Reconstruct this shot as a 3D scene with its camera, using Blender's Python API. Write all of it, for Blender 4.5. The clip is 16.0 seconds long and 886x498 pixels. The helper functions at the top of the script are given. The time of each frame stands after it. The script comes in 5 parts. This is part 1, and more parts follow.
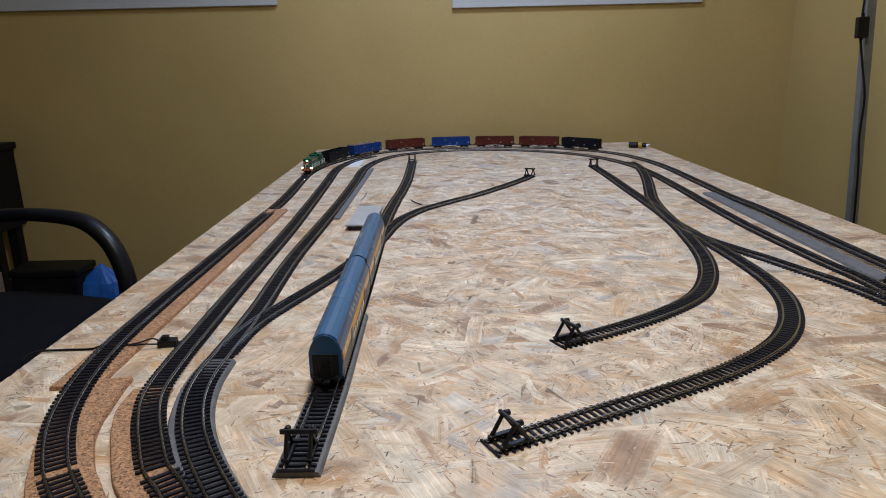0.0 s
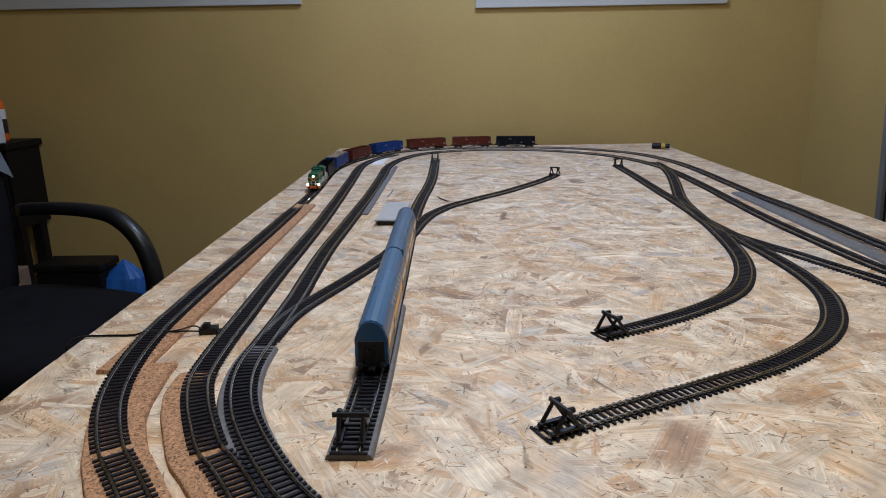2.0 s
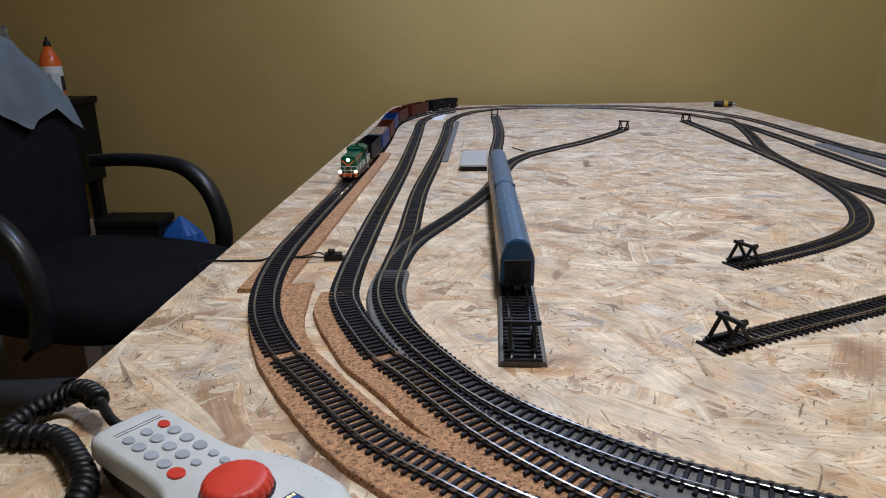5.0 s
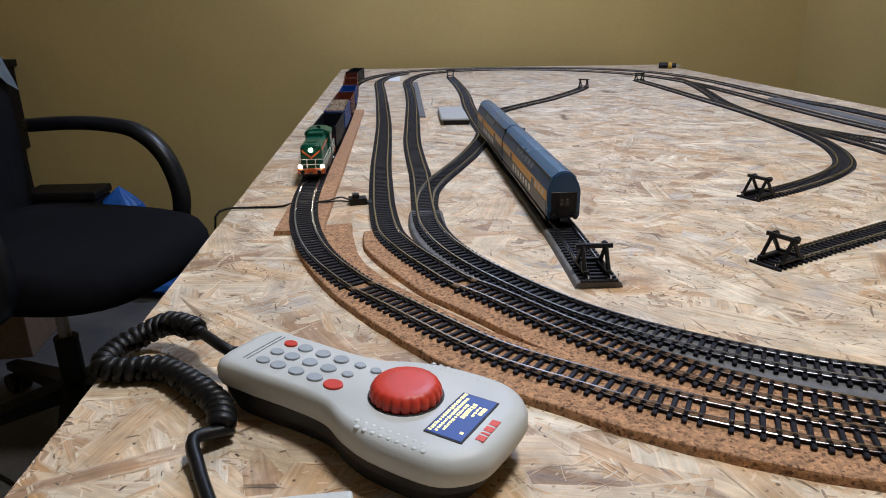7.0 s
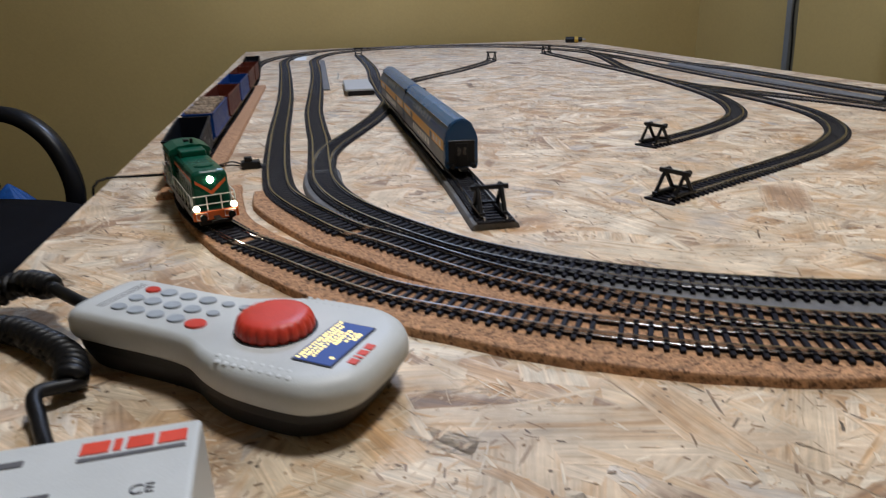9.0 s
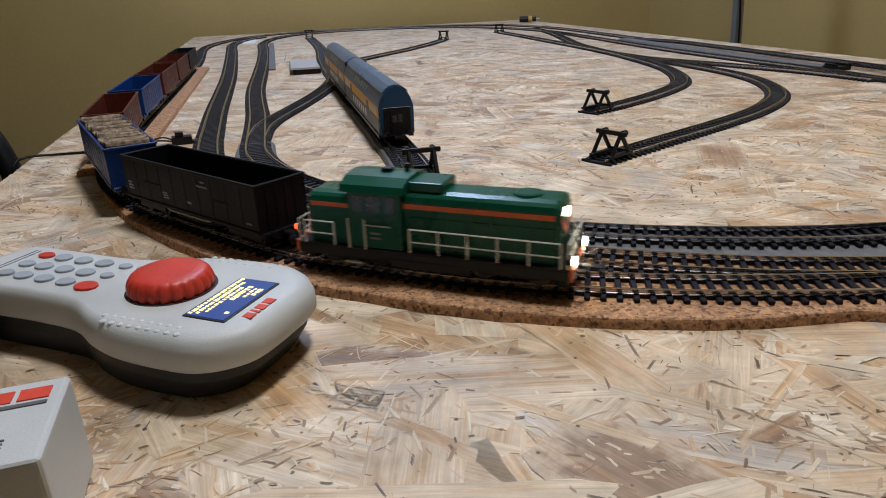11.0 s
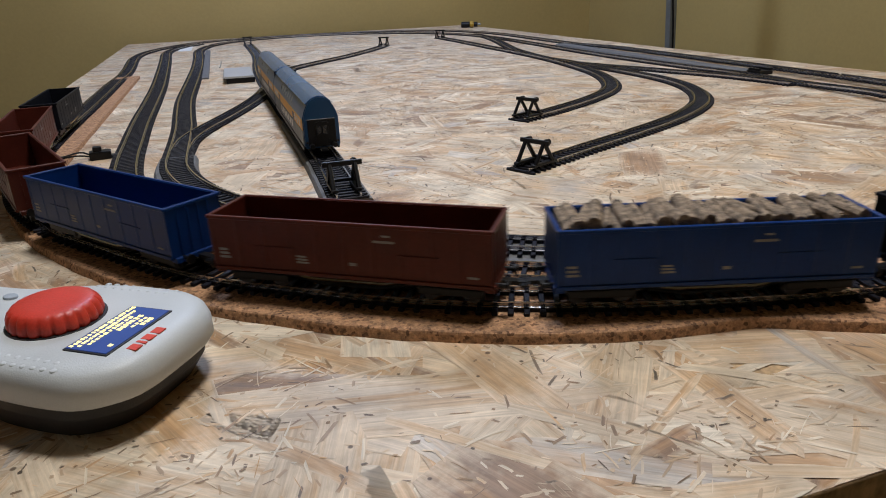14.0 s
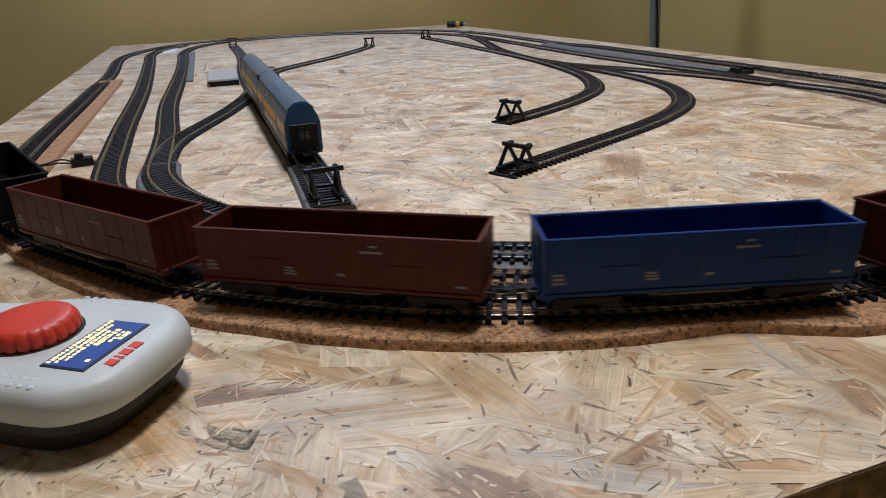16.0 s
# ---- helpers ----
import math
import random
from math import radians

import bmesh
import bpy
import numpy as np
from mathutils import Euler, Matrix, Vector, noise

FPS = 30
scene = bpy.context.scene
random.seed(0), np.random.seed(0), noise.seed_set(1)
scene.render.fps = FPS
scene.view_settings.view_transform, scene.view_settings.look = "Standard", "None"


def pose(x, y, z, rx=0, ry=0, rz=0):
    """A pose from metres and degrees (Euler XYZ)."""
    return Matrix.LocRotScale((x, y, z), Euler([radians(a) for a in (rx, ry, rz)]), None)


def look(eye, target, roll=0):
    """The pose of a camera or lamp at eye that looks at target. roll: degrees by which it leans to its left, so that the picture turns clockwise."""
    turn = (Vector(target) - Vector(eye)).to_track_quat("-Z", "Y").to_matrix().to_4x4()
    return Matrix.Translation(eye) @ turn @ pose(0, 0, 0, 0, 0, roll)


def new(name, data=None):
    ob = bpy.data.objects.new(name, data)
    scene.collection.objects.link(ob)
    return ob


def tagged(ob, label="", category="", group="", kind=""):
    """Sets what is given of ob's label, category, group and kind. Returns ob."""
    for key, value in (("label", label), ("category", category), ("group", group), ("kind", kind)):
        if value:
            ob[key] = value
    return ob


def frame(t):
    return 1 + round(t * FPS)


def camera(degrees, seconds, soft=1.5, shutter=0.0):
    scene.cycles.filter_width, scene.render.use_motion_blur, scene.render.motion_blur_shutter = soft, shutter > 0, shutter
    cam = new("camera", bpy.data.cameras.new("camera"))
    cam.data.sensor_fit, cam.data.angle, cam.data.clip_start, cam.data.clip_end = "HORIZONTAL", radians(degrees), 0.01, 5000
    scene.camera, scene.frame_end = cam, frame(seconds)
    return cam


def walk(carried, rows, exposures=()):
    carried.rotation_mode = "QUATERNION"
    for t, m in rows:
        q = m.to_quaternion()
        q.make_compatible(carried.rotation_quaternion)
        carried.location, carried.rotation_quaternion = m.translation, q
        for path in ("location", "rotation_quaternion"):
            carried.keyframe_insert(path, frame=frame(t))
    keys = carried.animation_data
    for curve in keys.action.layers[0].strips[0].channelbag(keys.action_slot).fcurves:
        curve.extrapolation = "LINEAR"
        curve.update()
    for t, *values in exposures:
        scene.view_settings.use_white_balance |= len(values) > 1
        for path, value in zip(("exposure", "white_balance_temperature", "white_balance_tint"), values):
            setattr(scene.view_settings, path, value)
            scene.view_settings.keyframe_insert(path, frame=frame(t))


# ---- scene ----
T = 0.75  # height of the table top above the floor

# ---- camera ----
cam = camera(66.68, 16.0, soft=1.0, shutter=0.4)
walk(cam, [
    (0, look((0.1116, -0.4557, 1.0524), (0.1051, 0.5090, 0.7891), -1.33)),
    (0.5, look((0.1099, -0.4617, 1.0510), (0.0910, 0.5035, 0.7904), -1.72)),
    (1, look((0.1042, -0.4615, 1.0491), (0.0806, 0.5031, 0.7864), -1.75)),
    (1.5, look((0.0946, -0.4593, 1.0457), (0.0732, 0.5051, 0.7822), -1.35)),
    (2, look((0.0783, -0.4597, 1.0391), (0.0543, 0.5060, 0.7808), -0.96)),
    (2.5, look((0.0644, -0.4631, 1.0296), (0.0087, 0.5004, 0.7675), -1.48)),
    (3, look((0.0391, -0.4691, 1.0162), (-0.0238, 0.4956, 0.7608), -1.65)),
    (3.5, look((0.0205, -0.4666, 1.0049), (-0.0563, 0.4957, 0.7440), -1.61)),
    (3.7, look((0.0135, -0.4675, 1.0000), (-0.0658, 0.4929, 0.7327), -1.25)),
    (5.8, look((-0.0989, -0.4717, 0.9753), (-0.1043, 0.4816, 0.6735), -0.64)),
    (6, look((-0.1178, -0.4608, 0.9653), (-0.1036, 0.4938, 0.6679), -0.48)),
    (6.5, look((-0.1464, -0.4730, 0.9607), (-0.1085, 0.4713, 0.6341), -0.46)),
    (7, look((-0.1575, -0.4804, 0.9551), (-0.1024, 0.4606, 0.6211), -0.53)),
    (7.5, look((-0.1564, -0.4821, 0.9533), (-0.0962, 0.4571, 0.6153), -0.51)),
    (8, look((-0.1524, -0.4806, 0.9515), (-0.0866, 0.4568, 0.6096), -0.49)),
    (8.5, look((-0.1454, -0.4801, 0.9406), (-0.0351, 0.4634, 0.6280), -1.31)),
    (9, look((-0.1316, -0.4749, 0.9160), (0.0297, 0.4481, 0.5665), -1.49)),
    (9.5, look((-0.1083, -0.4723, 0.8911), (0.0821, 0.4416, 0.5325), -1.84)),
    (9.7, look((-0.1086, -0.4724, 0.8932), (0.0898, 0.4377, 0.5292), -2.20)),
    (11.8, look((-0.0961, -0.4742, 0.8943), (0.1247, 0.4286, 0.5252), -1.87)),
    (12, look((-0.0919, -0.4736, 0.8936), (0.1472, 0.4227, 0.5202), -1.73)),
    (12.5, look((-0.0877, -0.4741, 0.8940), (0.1694, 0.4149, 0.5151), -1.97)),
    (13, look((-0.0854, -0.4737, 0.8956), (0.1710, 0.4173, 0.5209), -2.13)),
    (13.5, look((-0.0834, -0.4734, 0.8969), (0.1864, 0.4169, 0.5299), -2.02)),
    (14, look((-0.0822, -0.4741, 0.8981), (0.1905, 0.4164, 0.5339), -2.26)),
    (14.5, look((-0.0812, -0.4762, 0.8999), (0.1934, 0.4152, 0.5392), -2.31)),
    (15, look((-0.0801, -0.4773, 0.9022), (0.2049, 0.4120, 0.5446), -2.23)),
    (15.5, look((-0.0810, -0.4775, 0.9036), (0.1994, 0.4113, 0.5411), -2.37)),
    (16, look((-0.0769, -0.4768, 0.9037), (0.2097, 0.4080, 0.5365), -2.53)),
], [(0, -0.05), (3.5, -0.04), (5.8, 0.10), (8, 0.14), (9, 0.0), (9.6, -0.08), (12, -0.03), (16, -0.02)])

# ---- light ----
world = bpy.data.worlds.new("world")
scene.world = world
world.use_nodes = True
world.node_tree.nodes["Background"].inputs[0].default_value = (0.9, 0.95, 1.0, 1)
world.node_tree.nodes["Background"].inputs[1].default_value = 0.004

LAMP = (0.20, 1.48, 2.38)
LAMP_B = (0.24, -0.06, 2.38)
lamp_data = bpy.data.lights.new("ceiling_lamp_light", "AREA")
lamp_data.shape, lamp_data.size, lamp_data.energy, lamp_data.color = "DISK", 0.30, 16.5, (0.74, 0.95, 1.46)
lamp_ob = new("ceiling_lamp_light", lamp_data)
lamp_ob.matrix_world = pose(LAMP[0], LAMP[1], LAMP[2] - 0.03)
warm_data = bpy.data.lights.new("warm_lamp_light", "AREA")
warm_data.shape, warm_data.size, warm_data.energy, warm_data.color = "DISK", 0.30, 19.5, (0.935, 0.93, 0.93)
warm_ob = new("warm_lamp_light", warm_data)
warm_ob.matrix_world = pose(LAMP_B[0], LAMP_B[1], LAMP_B[2] - 0.03)


# ---- materials ----
def mat(name, color, rough=0.6, metal=0.0, vary=0.25, scale=60.0, bump=0.15, fine=600.0, spec=0.5, second=None):
    """A procedural surface: colour varied at two scales, fine relief and uneven gloss."""
    m = bpy.data.materials.new(name)
    m.use_nodes = True
    nt = m.node_tree
    b = nt.nodes["Principled BSDF"]
    tc = nt.nodes.new("ShaderNodeTexCoord")
    n1, n2 = nt.nodes.new("ShaderNodeTexNoise"), nt.nodes.new("ShaderNodeTexNoise")
    n1.inputs["Scale"].default_value, n2.inputs["Scale"].default_value = scale, fine
    n1.inputs["Detail"].default_value, n2.inputs["Detail"].default_value = 6, 3
    for n in (n1, n2):
        nt.links.new(tc.outputs["Object"], n.inputs["Vector"])
    add = nt.nodes.new("ShaderNodeMath")
    add.operation = "ADD"
    nt.links.new(n1.outputs["Fac"], add.inputs[0])
    half = nt.nodes.new("ShaderNodeMath")
    half.operation = "MULTIPLY_ADD"
    half.inputs[1].default_value, half.inputs[2].default_value = 0.6, -0.3
    nt.links.new(n2.outputs["Fac"], half.inputs[0])
    nt.links.new(half.outputs[0], add.inputs[1])
    ramp = nt.nodes.new("ShaderNodeValToRGB")
    c = Vector(color)
    lo = c * (1 - vary)
    hi = Vector(second) if second else Vector([min(1, v) for v in c * (1 + vary)])
    ramp.color_ramp.elements[0].position, ramp.color_ramp.elements[0].color = 0.3, (*lo, 1)
    ramp.color_ramp.elements[1].position, ramp.color_ramp.elements[1].color = 0.7, (*hi, 1)
    nt.links.new(add.outputs[0], ramp.inputs[0])
    nt.links.new(ramp.outputs[0], b.inputs["Base Color"])
    mr = nt.nodes.new("ShaderNodeMapRange")
    mr.inputs["To Min"].default_value, mr.inputs["To Max"].default_value = max(0.03, rough - 0.12), min(1, rough + 0.12)
    nt.links.new(n1.outputs["Fac"], mr.inputs["Value"])
    nt.links.new(mr.outputs[0], b.inputs["Roughness"])
    b.inputs["Metallic"].default_value = metal
    b.inputs["Specular IOR Level"].default_value = spec
    if bump:
        bp = nt.nodes.new("ShaderNodeBump")
        bp.inputs["Strength"].default_value = bump
        bp.inputs["Distance"].default_value = 0.0006
        nt.links.new(n2.outputs["Fac"], bp.inputs["Height"])
        nt.links.new(bp.outputs[0], b.inputs["Normal"])
    return m


def glow(name, color, strength):
    m = bpy.data.materials.new(name)
    m.use_nodes = True
    b = m.node_tree.nodes["Principled BSDF"]
    b.inputs["Base Color"].default_value = (*color, 1)
    b.inputs["Emission Color"].default_value = (*color, 1)
    b.inputs["Emission Strength"].default_value = strength
    return m


def strand_material(name, stops, own=0.6, rubbed=0.75):
    """Pressed wood strands: each strand its own tone, streaked along its length,
    with its rim rubbed into the tone of the whole board, and dark specks of bark."""
    m = bpy.data.materials.new(name)
    m.use_nodes = True
    nt = m.node_tree
    b = nt.nodes["Principled BSDF"]

    def node(kind, **values):
        nd = nt.nodes.new(kind)
        for key, v in values.items():
            nd.inputs[key.replace("_", " ")].default_value = v
        return nd

    def put(a, z):
        nt.links.new(a, z)

    def ramp_of(src, pairs):
        r = nt.nodes.new("ShaderNodeValToRGB")
        el = r.color_ramp.elements
        el[0].position, el[0].color = pairs[0][0], (*pairs[0][1], 1)
        el[1].position, el[1].color = pairs[-1][0], (*pairs[-1][1], 1)
        for p, c in pairs[1:-1]:
            el.new(p).color = (*c, 1)
        put(src, r.inputs[0])
        return r.outputs[0]

    def blend(fac, a, z, kind="MIX", amount=1.0):
        mx = nt.nodes.new("ShaderNodeMix")
        mx.data_type, mx.blend_type = "RGBA", kind
        if fac is None:
            mx.inputs["Factor"].default_value = amount
        else:
            put(fac, mx.inputs["Factor"])
        put(a, mx.inputs["A"])
        put(z, mx.inputs["B"])
        return mx.outputs["Result"]

    def spread(src, lo, hi, to_lo, to_hi):
        mr = node("ShaderNodeMapRange", From_Min=lo, From_Max=hi, To_Min=to_lo, To_Max=to_hi)
        put(src, mr.inputs["Value"])
        return mr.outputs[0]

    geo = nt.nodes.new("ShaderNodeNewGeometry")
    uv, rim, tc = nt.nodes.new("ShaderNodeUVMap"), nt.nodes.new("ShaderNodeUVMap"), nt.nodes.new("ShaderNodeTexCoord")
    uv.uv_map, rim.uv_map = "UVMap", "Rim"
    island = geo.outputs["Random Per Island"]
    shift = nt.nodes.new("ShaderNodeMath")
    shift.operation = "MULTIPLY"
    shift.inputs[1].default_value = 900
    put(island, shift.inputs[0])

    def streaks(along, across, detail):
        mul, off = nt.nodes.new("ShaderNodeVectorMath"), nt.nodes.new("ShaderNodeVectorMath")
        mul.operation, off.operation = "MULTIPLY", "ADD"
        mul.inputs[1].default_value = (along, across, 1)
        put(uv.outputs[0], mul.inputs[0])
        put(mul.outputs[0], off.inputs[0])
        put(shift.outputs[0], off.inputs[1])
        nz = node("ShaderNodeTexNoise", Scale=1.0, Detail=detail, Roughness=0.62, Distortion=0.8)
        put(off.outputs[0], nz.inputs["Vector"])
        return nz.outputs["Fac"]

    def cloud(scale, detail):
        nz = node("ShaderNodeTexNoise", Scale=scale, Detail=detail, Roughness=0.6)
        put(tc.outputs["Object"], nz.inputs["Vector"])
        return nz.outputs["Fac"]

    broad, fine = streaks(9, 75, 5), streaks(20, 480, 6)
    board = ramp_of(cloud(17, 7), [(0.26, (0.34, 0.24, 0.17)), (0.36, (0.53, 0.40, 0.28)), (0.46, (0.68, 0.56, 0.425)), (0.58, (0.76, 0.64, 0.49)), (0.68, (0.64, 0.48, 0.33)), (0.78, (0.52, 0.48, 0.44))])
    strand = ramp_of(island, stops)
    col = blend(None, board, strand, amount=own)
    # orange heartwood streaks and greyed patches
    warm = nt.nodes.new("ShaderNodeRGB")
    warm.outputs[0].default_value = (0.50, 0.285, 0.125, 1)
    col = blend(spread(broad, 0.47, 0.68, 0.0, 0.80), col, warm.outputs[0])
    grey = nt.nodes.new("ShaderNodeRGB")
    grey.outputs[0].default_value = (0.52, 0.49, 0.46, 1)
    col = blend(spread(cloud(9, 6), 0.58, 0.72, 0.0, 0.7), col, grey.outputs[0])
    # rims
    ax = nt.nodes.new("ShaderNodeVectorMath")
    ax.operation = "ABSOLUTE"
    put(rim.outputs[0], ax.inputs[0])
    sep = nt.nodes.new("ShaderNodeSeparateXYZ")
    put(ax.outputs[0], sep.inputs[0])
    mx = nt.nodes.new("ShaderNodeMath")
    mx.operation = "MAXIMUM"
    put(sep.outputs[0], mx.inputs[0])
    put(sep.outputs[1], mx.inputs[1])
    ragged = nt.nodes.new("ShaderNodeMath")
    ragged.operation = "MULTIPLY_ADD"
    ragged.inputs[1].default_value = 0.9
    put(cloud(160, 4), ragged.inputs[0])
    put(mx.outputs[0], ragged.inputs[2])
    col = blend(spread(ragged.outputs[0], 1.05, 1.45, 0.0, rubbed), col, board)
    tone = nt.nodes.new("ShaderNodeMath")
    tone.operation = "MULTIPLY"
    put(spread(fine, 0.28, 0.72, 0.68, 1.20), tone.inputs[0])
    put(spread(cloud(30, 9), 0.3, 0.7, 0.70, 1.22), tone.inputs[1])
    dim = nt.nodes.new("ShaderNodeVectorMath")
    dim.operation = "SCALE"
    put(col, dim.inputs[0])
    put(tone.outputs[0], dim.inputs["Scale"])
    col = dim.outputs[0]
    # specks of bark
    vor = node("ShaderNodeTexVoronoi", Scale=190.0)
    put(tc.outputs["Object"], vor.inputs["Vector"])
    vs = nt.nodes.new("ShaderNodeSeparateColor")
    put(vor.outputs["Color"], vs.inputs[0])
    size = nt.nodes.new("ShaderNodeMath")
    size.operation = "ADD"
    put(spread(vs.outputs[0], 0.74, 1.0, -0.04, 0.26), size.inputs[0])
    put(spread(cloud(14, 3), 0.45, 0.75, -0.06, 0.10), size.inputs[1])
    dot = nt.nodes.new("ShaderNodeMath")
    dot.operation = "SUBTRACT"
    put(size.outputs[0], dot.inputs[0])
    put(vor.outputs["Distance"], dot.inputs[1])
    bark = nt.nodes.new("ShaderNodeRGB")
    bark.outputs[0].default_value = (0.075, 0.045, 0.030, 1)
    col = blend(spread(dot.outputs[0], 0.0, 0.09, 0.0, 0.85), col, bark.outputs[0])
    put(col, b.inputs["Base Color"])
    put(spread(broad, 0.3, 0.7, 0.42, 0.62), b.inputs["Roughness"])
    b.inputs["Specular IOR Level"].default_value = 0.35
    bp = node("ShaderNodeBump", Strength=0.3, Distance=0.0005)
    put(fine, bp.inputs["Height"])
    put(bp.outputs[0], b.inputs["Normal"])
    return m


def cork_material():
    m = mat("cork", (0.36, 0.198, 0.105), 0.85, vary=0.35, scale=260, bump=0.8, fine=900)
    nt = m.node_tree
    b = nt.nodes["Principled BSDF"]
    src = b.inputs["Base Color"].links[0].from_socket
    vor = nt.nodes.new("ShaderNodeTexVoronoi")
    vor.inputs["Scale"].default_value = 640
    tc = nt.nodes.new("ShaderNodeTexCoord")
    nt.links.new(tc.outputs["Object"], vor.inputs["Vector"])
    ramp = nt.nodes.new("ShaderNodeValToRGB")
    el = ramp.color_ramp.elements
    el[0].position, el[0].color = 0.06, (0.26, 0.20, 0.17, 1)
    el[1].position, el[1].color = 0.24, (0.85, 0.82, 0.80, 1)
    e = el.new(0.75)
    e.color = (1.30, 1.28, 1.22, 1)
    sep = nt.nodes.new("ShaderNodeSeparateColor")
    nt.links.new(vor.outputs["Color"], sep.inputs[0])
    nt.links.new(sep.outputs[0], ramp.inputs[0])
    mix = nt.nodes.new("ShaderNodeMix")
    mix.data_type, mix.blend_type = "RGBA", "MULTIPLY"
    mix.inputs["Factor"].default_value = 0.8
    nt.links.new(src, mix.inputs["A"])
    nt.links.new(ramp.outputs[0], mix.inputs["B"])
    nt.links.new(mix.outputs["Result"], b.inputs["Base Color"])
    return m


